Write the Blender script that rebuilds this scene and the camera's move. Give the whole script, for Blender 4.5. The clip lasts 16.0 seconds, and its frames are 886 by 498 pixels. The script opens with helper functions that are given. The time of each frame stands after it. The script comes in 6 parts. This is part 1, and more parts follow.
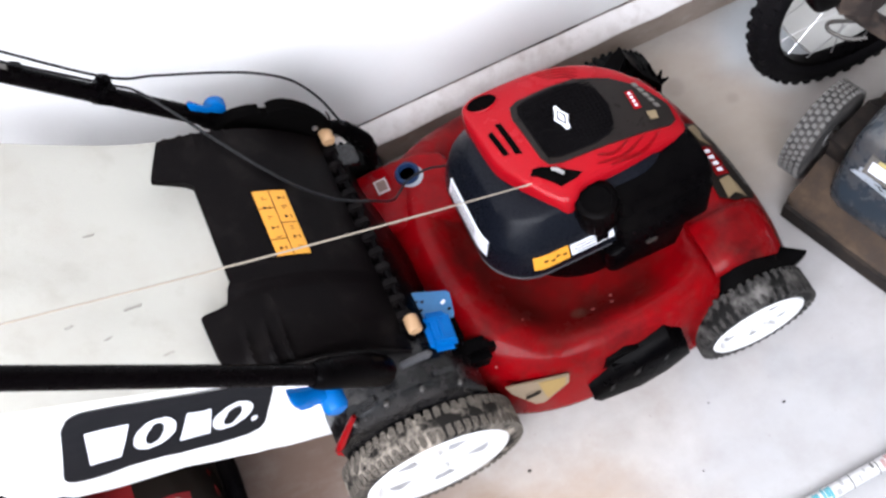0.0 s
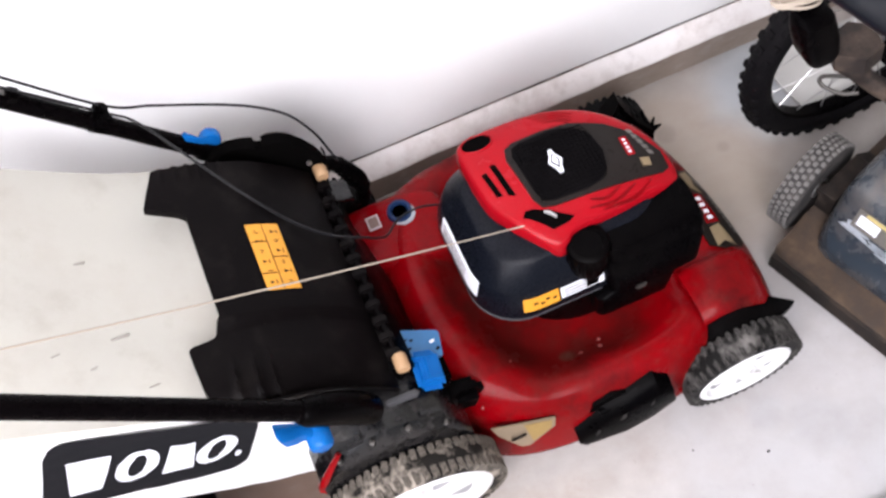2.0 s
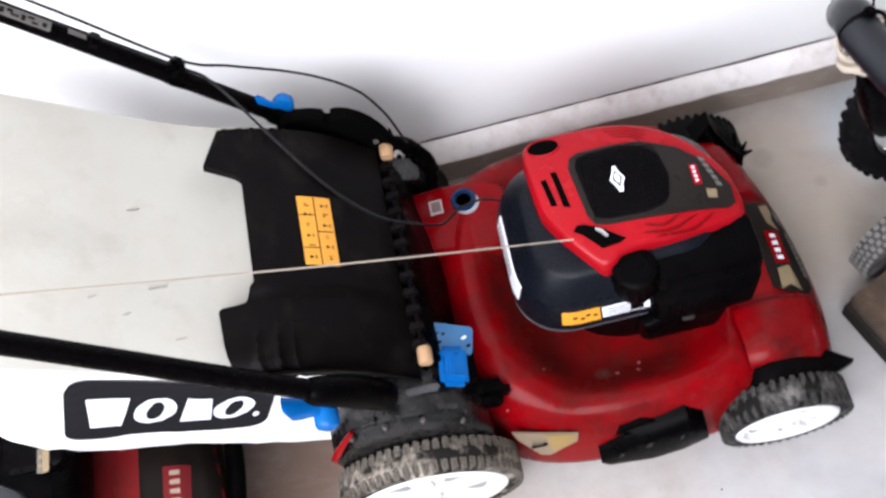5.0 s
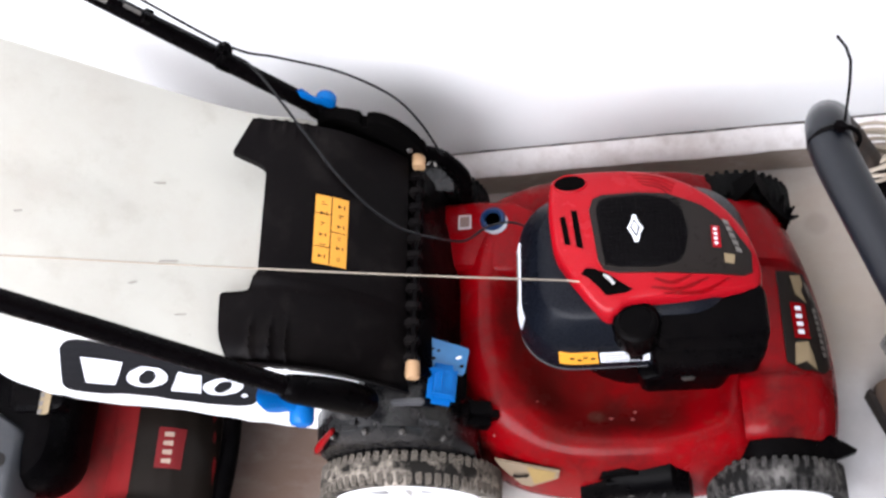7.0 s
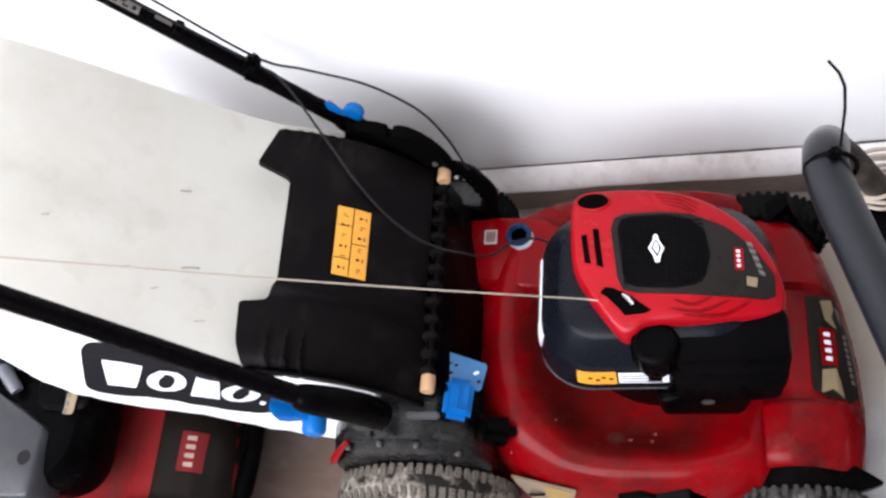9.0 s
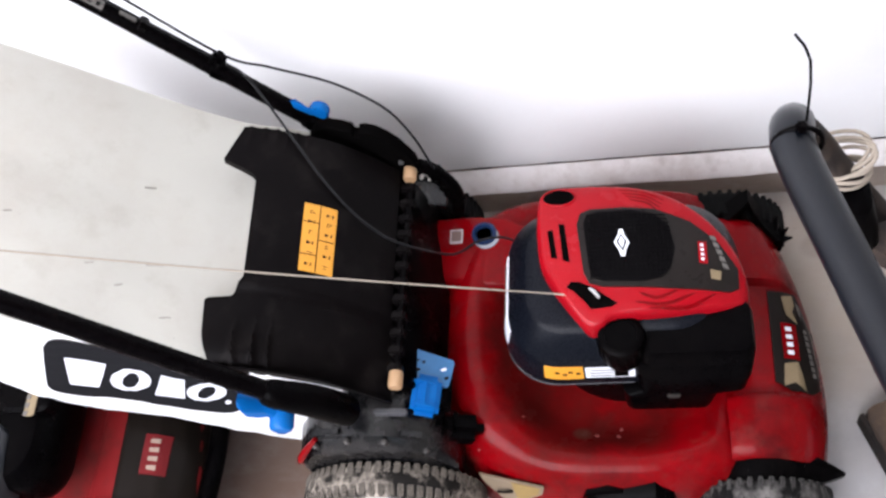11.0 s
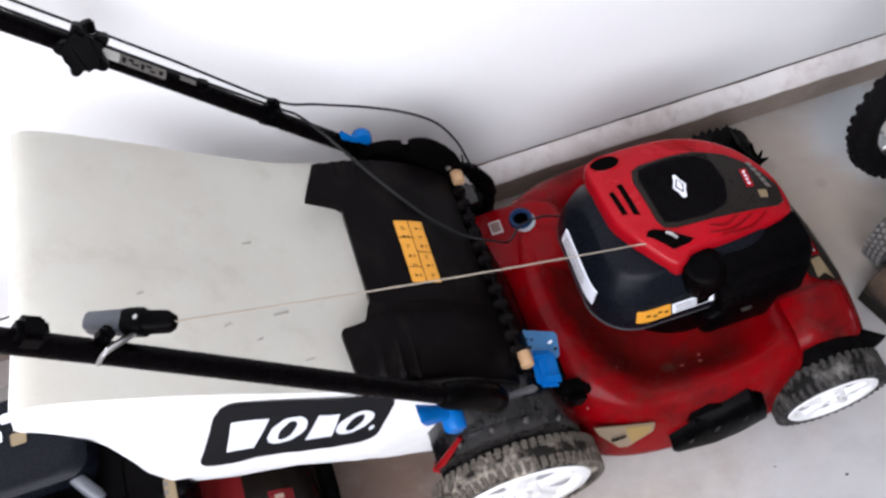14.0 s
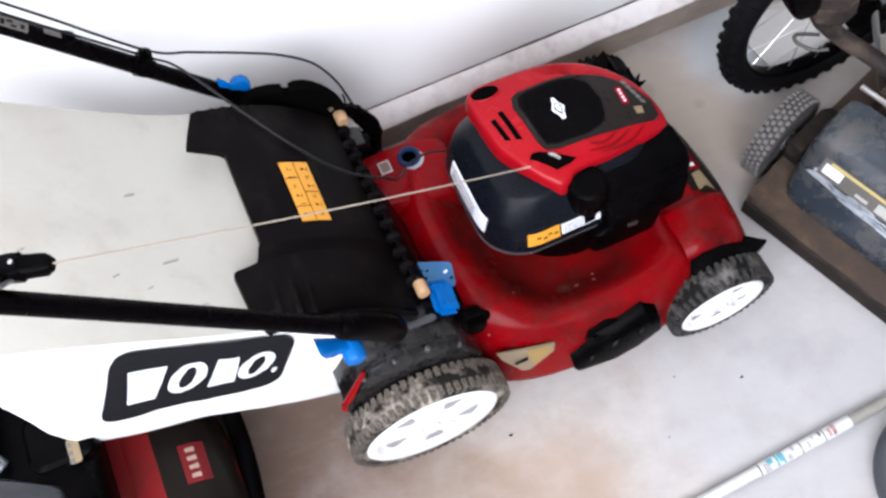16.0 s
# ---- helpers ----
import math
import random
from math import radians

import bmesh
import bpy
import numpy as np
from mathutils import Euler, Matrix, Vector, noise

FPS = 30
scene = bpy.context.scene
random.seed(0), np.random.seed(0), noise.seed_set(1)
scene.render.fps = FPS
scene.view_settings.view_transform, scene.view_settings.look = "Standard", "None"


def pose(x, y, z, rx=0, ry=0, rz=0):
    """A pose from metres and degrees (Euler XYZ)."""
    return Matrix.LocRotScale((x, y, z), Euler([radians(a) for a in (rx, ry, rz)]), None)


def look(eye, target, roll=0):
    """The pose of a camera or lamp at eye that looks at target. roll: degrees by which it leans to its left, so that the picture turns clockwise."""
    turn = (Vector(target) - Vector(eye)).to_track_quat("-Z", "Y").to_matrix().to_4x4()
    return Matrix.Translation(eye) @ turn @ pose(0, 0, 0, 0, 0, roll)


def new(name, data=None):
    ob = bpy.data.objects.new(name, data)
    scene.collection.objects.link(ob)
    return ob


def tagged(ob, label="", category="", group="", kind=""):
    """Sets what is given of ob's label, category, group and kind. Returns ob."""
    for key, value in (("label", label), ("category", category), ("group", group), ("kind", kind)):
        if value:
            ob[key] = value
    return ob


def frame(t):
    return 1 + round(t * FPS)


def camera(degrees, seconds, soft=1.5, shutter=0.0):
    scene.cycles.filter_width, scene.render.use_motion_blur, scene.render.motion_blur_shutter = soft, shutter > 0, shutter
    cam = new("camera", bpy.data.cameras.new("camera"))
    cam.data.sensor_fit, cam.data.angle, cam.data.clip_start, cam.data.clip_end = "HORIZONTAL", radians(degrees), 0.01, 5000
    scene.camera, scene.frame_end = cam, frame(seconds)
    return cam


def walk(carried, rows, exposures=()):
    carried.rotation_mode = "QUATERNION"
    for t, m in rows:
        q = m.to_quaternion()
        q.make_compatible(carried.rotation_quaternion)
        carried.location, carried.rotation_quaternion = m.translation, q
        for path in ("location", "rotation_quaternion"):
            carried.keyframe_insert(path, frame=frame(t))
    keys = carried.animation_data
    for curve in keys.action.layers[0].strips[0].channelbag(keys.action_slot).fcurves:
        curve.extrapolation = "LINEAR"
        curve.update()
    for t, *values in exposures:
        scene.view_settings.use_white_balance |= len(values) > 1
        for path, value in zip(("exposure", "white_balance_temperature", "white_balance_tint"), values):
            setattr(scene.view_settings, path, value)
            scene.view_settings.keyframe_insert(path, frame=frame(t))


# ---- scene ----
cam = camera(47.6, 16.0, soft=2.6, shutter=0.9)
PATH = [
    (0, (0.0755, -0.6994, 1.5884), (0.1619, 0.1740, -0.2091), -20.02),
    (0.5, (0.0672, -0.6816, 1.5829), (0.1734, 0.1849, -0.2158), -18.42),
    (1, (0.0670, -0.6853, 1.5883), (0.1840, 0.1965, -0.2032), -17.52),
    (1.5, (0.0623, -0.6875, 1.5911), (0.1999, 0.2096, -0.1916), -16.07),
    (2, (0.0672, -0.6905, 1.5927), (0.2133, 0.2252, -0.1786), -15.11),
    (2.5, (0.0749, -0.6929, 1.5932), (0.2278, 0.2432, -0.1681), -14.19),
    (3, (0.0825, -0.6946, 1.5930), (0.2361, 0.2466, -0.1659), -13.20),
    (3.5, (0.0892, -0.6976, 1.5825), (0.1584, 0.2175, -0.1937), -16.24),
    (4, (0.0975, -0.7008, 1.5880), (0.0912, 0.2053, -0.1949), -18.64),
    (4.2, (0.1081, -0.6966, 1.5904), (0.0910, 0.2099, -0.1924), -18.55),
    (6.3, (0.3441, -0.6372, 1.6068), (-0.0228, 0.2428, -0.1509), -26.90),
    (6.5, (0.3448, -0.6346, 1.6062), (-0.0210, 0.2410, -0.1546), -26.04),
    (7, (0.3520, -0.6380, 1.6069), (-0.0196, 0.2502, -0.1466), -24.48),
    (7.5, (0.3635, -0.6359, 1.6042), (-0.0280, 0.2670, -0.1365), -24.01),
    (8, (0.3732, -0.6419, 1.6002), (-0.0407, 0.2765, -0.1274), -24.22),
    (8.5, (0.3990, -0.6369, 1.5946), (-0.0660, 0.2752, -0.1237), -26.58),
    (9, (0.4081, -0.6312, 1.5972), (-0.0826, 0.2703, -0.1193), -27.96),
    (9.5, (0.3975, -0.6372, 1.5964), (-0.0490, 0.2761, -0.1258), -25.77),
    (9.7, (0.3982, -0.6364, 1.5895), (-0.0302, 0.2821, -0.1350), -24.94),
    (11.8, (0.3836, -0.6765, 1.5858), (0.0001, 0.2784, -0.1293), -23.18),
    (12, (0.3641, -0.6597, 1.6015), (0.0043, 0.2608, -0.1369), -23.54),
    (12.5, (0.2791, -0.6590, 1.6423), (0.0744, 0.2340, -0.1355), -19.73),
    (13, (0.0768, -0.6531, 1.6731), (0.1573, 0.2001, -0.1330), -9.16),
    (13.5, (-0.0371, -0.6753, 1.6775), (0.0719, 0.2327, -0.1011), -11.57),
    (14, (-0.0687, -0.6938, 1.7125), (0.0182, 0.2458, -0.0512), -13.39),
    (14.5, (-0.0782, -0.7180, 1.7130), (0.0175, 0.2266, -0.0474), -14.02),
    (15, (-0.0644, -0.7308, 1.7067), (0.0753, 0.1721, -0.0726), -12.68),
    (15.5, (-0.0585, -0.7454, 1.6987), (0.1502, 0.1078, -0.0972), -9.85),
    (16, (-0.0573, -0.7623, 1.6936), (0.1695, 0.0792, -0.1061), -9.57),
]
walk(cam, [(t, look(eye, target, roll)) for t, eye, target, roll in PATH],
     exposures=[(0, 0.08, 6500, 10), (1, 0.05, 6600, 12), (2.5, 0.02, 6900, 15), (3.5, 0.0, 6800, 14), (4, 0.0, 6600, 12), (6.5, 0.09, 6600, 11), (7, 0.14, 6600, 11), (8, 0.09, 6600, 11), (9.5, -0.04, 6600, 12), (12, -0.05, 6600, 13), (12.5, -0.05, 6600, 13), (13, 0.02, 6600, 13), (13.5, -0.06, 6550, 12), (14, -0.48, 6550, 12), (14.5, -0.56, 6550, 12), (15, -0.15, 6550, 11), (16, -0.09, 6500, 11)])

# ---- world and light ----
SUN_TURN, SUN_HIGH = radians(-14), radians(52)
world = bpy.data.worlds.new("sky")
scene.world = world
world.use_nodes = True
sky = world.node_tree.nodes.new("ShaderNodeTexSky")
sky.sky_type, sky.sun_disc, sky.sun_elevation, sky.sun_rotation = "NISHITA", False, SUN_HIGH, SUN_TURN
world.node_tree.links.new(sky.outputs[0], world.node_tree.nodes["Background"].inputs[0])
world.node_tree.nodes["Background"].inputs[1].default_value = 0.12
sun = new("sun", bpy.data.lights.new("sun", "SUN"))
sun.data.energy, sun.data.angle, sun.data.color = 2.5, radians(0.5), (1.0, 0.95, 0.88)
sun.matrix_world = look((0, 0, 0), (0.25, -math.cos(SUN_HIGH), -math.sin(SUN_HIGH)))
# area lamp standing in for daylight through an unseen open garage door
door_light = new("door_daylight", bpy.data.lights.new("door_daylight", "AREA"))
door_light.data.shape, door_light.data.size, door_light.data.size_y = "RECTANGLE", 3.4, 1.7
door_light.data.energy, door_light.data.color = 246, (0.9, 0.92, 1.0)
door_light.matrix_world = look((-1.3, -1.88, 2.17), (-1.2, 0.0, 1.45))

# ---- materials ----
def material(name, colour, rough=0.5, metal=0.0, grain=60.0, vary=0.25, bump=0.15, dirt=None, dirt_amount=0.4, dirt_scale=6.0, coat=0.0, spec=0.5):
    """A base colour with fine grain, slow blotches, an optional layer of dirt and a fine relief."""
    m = bpy.data.materials.new(name)
    m.use_nodes = True
    nt, out = m.node_tree, m.node_tree.nodes["Principled BSDF"]
    def node(kind, **values):
        n = nt.nodes.new(kind)
        for key, value in values.items():
            n.inputs[key].default_value = value
        return n
    where = nt.nodes.new("ShaderNodeTexCoord")
    fine = node("ShaderNodeTexNoise", Scale=grain, Detail=6.0, Roughness=0.65)
    slow = node("ShaderNodeTexNoise", Scale=dirt_scale, Detail=5.0, Roughness=0.6)
    for n in (fine, slow):
        nt.links.new(where.outputs["Object"], n.inputs["Vector"])
    low = tuple(c * (1 - vary) for c in colour)
    high = tuple(min(1.0, c * (1 + vary * 0.6)) for c in colour)
    mix = nt.nodes.new("ShaderNodeMix")
    mix.data_type = "RGBA"
    mix.inputs["A"].default_value, mix.inputs["B"].default_value = (*low, 1), (*high, 1)
    add = nt.nodes.new("ShaderNodeMath")
    add.operation = "ADD"
    half = nt.nodes.new("ShaderNodeMath")
    half.operation, half.inputs[1].default_value = "MULTIPLY", 0.5
    nt.links.new(fine.outputs["Fac"], add.inputs[0])
    nt.links.new(slow.outputs["Fac"], add.inputs[1])
    nt.links.new(add.outputs[0], half.inputs[0])
    nt.links.new(half.outputs[0], mix.inputs["Factor"])
    shade = mix.outputs["Result"]
    rough_map = nt.nodes.new("ShaderNodeMapRange")
    rough_map.inputs["To Min"].default_value, rough_map.inputs["To Max"].default_value = max(0.02, rough - 0.12), min(1.0, rough + 0.12)
    nt.links.new(fine.outputs["Fac"], rough_map.inputs["Value"])
    if dirt:
        patch = node("ShaderNodeTexNoise", Scale=dirt_scale * 1.7, Detail=8.0, Roughness=0.7)
        nt.links.new(where.outputs["Object"], patch.inputs["Vector"])
        ramp = nt.nodes.new("ShaderNodeMapRange")
        ramp.inputs["From Min"].default_value, ramp.inputs["From Max"].default_value = 0.46, 0.72
        ramp.inputs["To Max"].default_value = dirt_amount
        nt.links.new(patch.outputs["Fac"], ramp.inputs["Value"])
        over = nt.nodes.new("ShaderNodeMix")
        over.data_type = "RGBA"
        over.inputs["B"].default_value = (*dirt, 1)
        nt.links.new(ramp.outputs[0], over.inputs["Factor"])
        nt.links.new(shade, over.inputs["A"])
        shade = over.outputs["Result"]
        more = nt.nodes.new("ShaderNodeMath")
        more.operation, more.use_clamp = "MULTIPLY_ADD", True
        more.inputs[1].default_value = 0.5
        nt.links.new(ramp.outputs[0], more.inputs[0])
        nt.links.new(rough_map.outputs[0], more.inputs[2])
        nt.links.new(more.outputs[0], out.inputs["Roughness"])
    else:
        nt.links.new(rough_map.outputs[0], out.inputs["Roughness"])
    nt.links.new(shade, out.inputs["Base Color"])
    out.inputs["Metallic"].default_value = metal
    out.inputs["Coat Weight"].default_value = coat
    out.inputs["Coat Roughness"].default_value = 0.12
    out.inputs["Specular IOR Level"].default_value = spec
    if bump:
        relief = node("ShaderNodeBump", Strength=bump, Distance=0.002)
        nt.links.new(fine.outputs["Fac"], relief.inputs["Height"])
        nt.links.new(relief.outputs[0], out.inputs["Normal"])
    return m


M_CONCRETE = material("concrete", (0.44, 0.413, 0.392), 0.75, grain=26, vary=0.32, bump=0.3, dirt=(0.29, 0.22, 0.165), dirt_amount=0.75, dirt_scale=1.6)
M_WALL = material("white_wall_paint", (0.83, 0.83, 0.83), 0.6, grain=120, vary=0.05, bump=0.12, dirt=(0.7, 0.68, 0.66), dirt_amount=0.25, dirt_scale=1.2)
M_CURB = material("bare_curb", (0.33, 0.27, 0.23), 0.85, grain=70, vary=0.3, bump=0.4, dirt=(0.2, 0.15, 0.12), dirt_amount=0.4)
M_CURB_PAINT = material("curb_paint", (0.82, 0.79, 0.78), 0.65, grain=60, vary=0.12, bump=0.4, dirt=(0.45, 0.38, 0.34), dirt_amount=0.5, dirt_scale=9)
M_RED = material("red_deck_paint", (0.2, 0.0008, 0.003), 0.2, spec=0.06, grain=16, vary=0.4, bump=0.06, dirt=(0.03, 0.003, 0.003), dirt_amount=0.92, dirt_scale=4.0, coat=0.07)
M_RED_PLASTIC = material("red_plastic", (0.28, 0.003, 0.008), 0.26, spec=0.13, grain=8, vary=0.1, bump=0.0, coat=0.04)
M_BLACK = material("black_plastic", (0.0009, 0.0007, 0.0009), 0.28, spec=0.022, grain=180, vary=0.3, bump=0.15, dirt=(0.006, 0.005, 0.0045), dirt_amount=0.3, dirt_scale=8)
M_FLAP = material("black_moulded_flap", (0.0026, 0.0019, 0.0021), 0.42, spec=0.04, grain=300, vary=0.2, bump=0.2, dirt=(0.009, 0.0075, 0.007), dirt_amount=0.35, dirt_scale=7)
M_SHROUD = material("charcoal_shroud", (0.0038, 0.0046, 0.0075), 0.28, spec=0.09, grain=350, vary=0.2, bump=0.12)
M_TUBE = material("black_tube_paint", (0.0012, 0.0008, 0.001), 0.28, spec=0.03, grain=80, vary=0.3, bump=0.05)
M_RUBBER = material("tyre_rubber", (0.012, 0.0105, 0.0095), 0.75, spec=0.1, grain=120, vary=0.3, bump=0.3, dirt=(0.56, 0.49, 0.41), dirt_amount=0.85, dirt_scale=15)
M_RUBBER_F = material("front_tyre_rubber", (0.006, 0.0055, 0.0055), 0.7, spec=0.1, grain=120, vary=0.3, bump=0.3, dirt=(0.36, 0.34, 0.32), dirt_amount=0.5, dirt_scale=11)
M_CABLE = material("grey_cable_sheath", (0.007, 0.007, 0.008), 0.35, spec=0.2, grain=120, vary=0.3)
M_TYRE_DARK = material("dark_tyre_rubber", (0.004, 0.004, 0.004), 0.7, spec=0.07, grain=120, vary=0.3, bump=0.3)
M_DARKMETAL = material("grimy_metal", (0.07, 0.065, 0.06), 0.4, metal=0.6, grain=120, vary=0.5, bump=0.2)
M_WHITE = material("white_wheel_plastic", (0.8, 0.8, 0.8), 0.4, grain=150, vary=0.05, bump=0.05, dirt=(0.5, 0.47, 0.43), dirt_amount=0.35, dirt_scale=9)
M_BAG = material("white_bag_cloth", (0.8, 0.8, 0.8), 0.85, grain=500, vary=0.08, bump=0.3, dirt=(0.6, 0.57, 0.52), dirt_amount=0.35, dirt_scale=3)
M_BAGTOP = material("beige_bag_top", (0.475, 0.468, 0.42), 0.9, grain=500, vary=0.1, bump=0.3, dirt=(0.4, 0.35, 0.3), dirt_amount=0.5, dirt_scale=3)
M_BLUE = material("blue_plastic", (0.0003, 0.1, 0.35), 0.22, spec=0.12, grain=150, vary=0.15, bump=0.05)
M_ORANGE = material("orange_label", (0.62, 0.27, 0.02), 0.45, grain=150, vary=0.08, bump=0)
M_PAPER = material("white_label", (0.72, 0.74, 0.8), 0.4, grain=150, vary=0.1, bump=0)
M_INK = material("label_ink", (0.006, 0.005, 0.005), 0.6, spec=0.15, bump=0)
# Flat black: paints the dark inside openings, and colours the fold plate.
M_HOLE = material("black_hollow", (0.0012, 0.001, 0.001), 0.9, spec=0.02, bump=0)
M_DULLGOLD = material("tarnished_gold_print", (0.21, 0.155, 0.085), 0.5, grain=160, vary=0.45, bump=0)
M_DULLSILVER = material("scuffed_silver_print", (0.12, 0.11, 0.1), 0.5, grain=220, vary=0.6, bump=0)
M_RECESS = material("grey_wheel_recess", (0.3, 0.305, 0.32), 0.6, grain=90, vary=0.2, dirt=(0.25, 0.22, 0.19), dirt_amount=0.5)
M_BAGPRINT = material("bag_print", (0.009, 0.0092, 0.011), 0.75, spec=0.1, grain=400, vary=0.3, bump=0.2)
M_WOOD = material("tan_peg", (0.38, 0.23, 0.12), 0.6, grain=80, vary=0.2)
M_SILVER = material("silver_decal", (0.5, 0.5, 0.48), 0.4, metal=0.3, grain=100, vary=0.25, bump=0)
M_DECAL = material("dark_decal", (0.01, 0.0075, 0.006), 0.35, spec=0.1, grain=100, vary=0.4, bump=0)
M_ROPE = material("cream_rope", (0.34, 0.29, 0.235), 0.9, grain=400, vary=0.2)
M_METAL = material("bare_metal", (0.5, 0.5, 0.5), 0.35, metal=0.9, grain=100)
M_MESH = material("black_mesh", (0.0018, 0.0014, 0.0018), 0.7, spec=0.05, grain=600, vary=0.4, bump=0.5)
M_GREY = material("old_grey_plastic", (0.026, 0.036, 0.048), 0.22, grain=70, vary=0.4, bump=0.15, dirt=(0.13, 0.105, 0.085), dirt_amount=0.6, dirt_scale=9, coat=0.35)
M_DUSTY = material("dusty_brown_metal", (0.038, 0.024, 0.016), 0.85, grain=60, vary=0.5, bump=0.4, dirt=(0.12, 0.08, 0.052), dirt_amount=0.7, dirt_scale=8)
M_DUSTY_LEG = material("grimy_black_leg", (0.016, 0.012, 0.011), 0.6, spec=0.2, grain=60, vary=0.4, bump=0.3, dirt=(0.09, 0.065, 0.05), dirt_amount=0.8, dirt_scale=14)
# Lug tops are a paler copy of the tyre rubber, their light painted in.
M_OLDLUG = material("lit_lug_rubber", (0.13, 0.125, 0.12), 0.8, grain=100, vary=0.35, bump=0.3, dirt=(0.3, 0.28, 0.26), dirt_amount=0.7, dirt_scale=24)
M_OLDTYRE = material("old_grey_tyre", (0.03, 0.028, 0.027), 0.8, grain=100, vary=0.3, bump=0.3, dirt=(0.2, 0.18, 0.165), dirt_amount=0.5, dirt_scale=20)
# Second mower's paint and badge: darker copies with its shade and grime painted in.
M_RED_SHADED = material("shaded_red_paint", (0.17, 0.009, 0.01), 0.5, spec=0.2, grain=30, vary=0.3, bump=0.1, dirt=(0.035, 0.014, 0.01), dirt_amount=0.7, dirt_scale=6)
M_BADGE_SHADED = material("shaded_red_badge", (0.14, 0.008, 0.01), 0.5, spec=0.2, grain=60, vary=0.3)
M_MARK_SHADED = material("shaded_mark", (0.34, 0.25, 0.2), 0.6, spec=0.2, grain=60, vary=0.3)
M_ROOM = material("pale_room_wall", (0.74, 0.71, 0.68), 0.85, grain=60, vary=0.15, bump=0.2)
M_SCUFF = material("scuffed_charcoal_plastic", (0.0035, 0.0035, 0.0042), 0.22, spec=0.45, grain=55, vary=0.5, bump=0.4, dirt=(0.03, 0.027, 0.026), dirt_amount=0.45, dirt_scale=18)
M_CEILING = material("white_ceiling_board", (0.83, 0.82, 0.8), 0.8, grain=60, vary=0.08, bump=0.2)
M_CLEAR = material("milky_plastic", (0.5, 0.5, 0.48), 0.15, grain=40, vary=0.12, bump=0.3, coat=0.5)

# ---- building helpers ----
def spline(points, n=8):
    """A smooth curve through the points."""
    ps = [Vector(p) for p in points]
    ps = [ps[0] * 2 - ps[1], *ps, ps[-1] * 2 - ps[-2]]
    out = []
    for a, b, c, d in zip(ps, ps[1:], ps[2:], ps[3:]):
        for k in range(n):
            t = k / n
            out.append(0.5 * (2 * b + (c - a) * t + (2 * a - 5 * b + 4 * c - d) * t * t + (3 * b - a - 3 * c + d) * t**3))
    return out + [ps[-2]]


def loft(bm, loops, cap=True):
    """Skins loops of as many points each."""
    rings = [[bm.verts.new(p) for p in loop] for loop in loops]
    n = len(rings[0])
    for a, b in zip(rings, rings[1:]):
        for k in range(n):
            bm.faces.new((a[k], a[(k + 1) % n], b[(k + 1) % n], b[k]))
    if cap:
        bm.faces.new(list(reversed(rings[0])))
        bm.faces.new(rings[-1])
    return bm


def sweep(bm, points, radius, n=12, cap=True, flat=1.0):
    """A round bar along the points; radius: one number, or one for each point."""
    ps = [Vector(p) for p in points]
    rs = radius if isinstance(radius, (list, tuple)) else [radius] * len(ps)
    loops, side = [], None
    for k, p in enumerate(ps):
        way = (ps[min(k + 1, len(ps) - 1)] - ps[max(k - 1, 0)]).normalized()
        if side is None:
            side = way.orthogonal().normalized()
        side = (side - way * side.dot(way)).normalized()
        up = way.cross(side)
        loops.append([p + rs[k] * (math.cos(2 * math.pi * j / n) * side + flat * math.sin(2 * math.pi * j / n) * up) for j in range(n)])
    return loft(bm, loops, cap)


def lathe(bm, profile, m, n=32, cap=True):
    """Turns (radius, height) round m's z axis."""
    loops = [[m @ Vector((r * math.cos(2 * math.pi * j / n), r * math.sin(2 * math.pi * j / n), h)) for j in range(n)] for r, h in profile]
    return loft(bm, loops, cap)


def box(bm, c, s, bevel=0.003, turn=(0, 0, 0), segments=2):
    m = pose(*c, *turn) @ Matrix.Diagonal((*s, 1))
    made = bmesh.ops.create_cube(bm, size=1.0, matrix=m)["verts"]
    if bevel:
        edges = {e for v in made for e in v.link_edges}
        bmesh.ops.bevel(bm, geom=list(edges), offset=min(bevel, min(s) * 0.45), segments=segments, affect="EDGES")
    return bm


def slab(bm, outline, m, thick, bevel=0.0):
    """A plate: an outline in m's xy plane, raised along z."""
    low = [bm.verts.new(m @ Vector((x, y, 0))) for x, y in outline]
    high = [bm.verts.new(m @ Vector((x, y, thick))) for x, y in outline]
    n = len(outline)
    faces = [bm.faces.new(list(reversed(low))), bm.faces.new(high)]
    faces += [bm.faces.new((low[k], low[(k + 1) % n], high[(k + 1) % n], high[k])) for k in range(n)]
    if bevel:
        bmesh.ops.bevel(bm, geom=list(faces[1].edges), offset=bevel, segments=2, affect="EDGES")
    return bm


def rounded(w, h, r, n=5, cx=0.0, cy=0.0):
    """A rounded rectangle's outline."""
    out = []
    for sx, sy, a in ((1, 1, 0), (-1, 1, 90), (-1, -1, 180), (1, -1, 270)):
        for k in range(n + 1):
            t = radians(a + 90 * k / n)
            out.append((cx + sx * (w / 2 - r) + r * math.cos(t), cy + sy * (h / 2 - r) + r * math.sin(t)))
    return out


def disc(r, n=24, ry=None):
    return [(r * math.cos(2 * math.pi * k / n), (ry or r) * math.sin(2 * math.pi * k / n)) for k in range(n)]


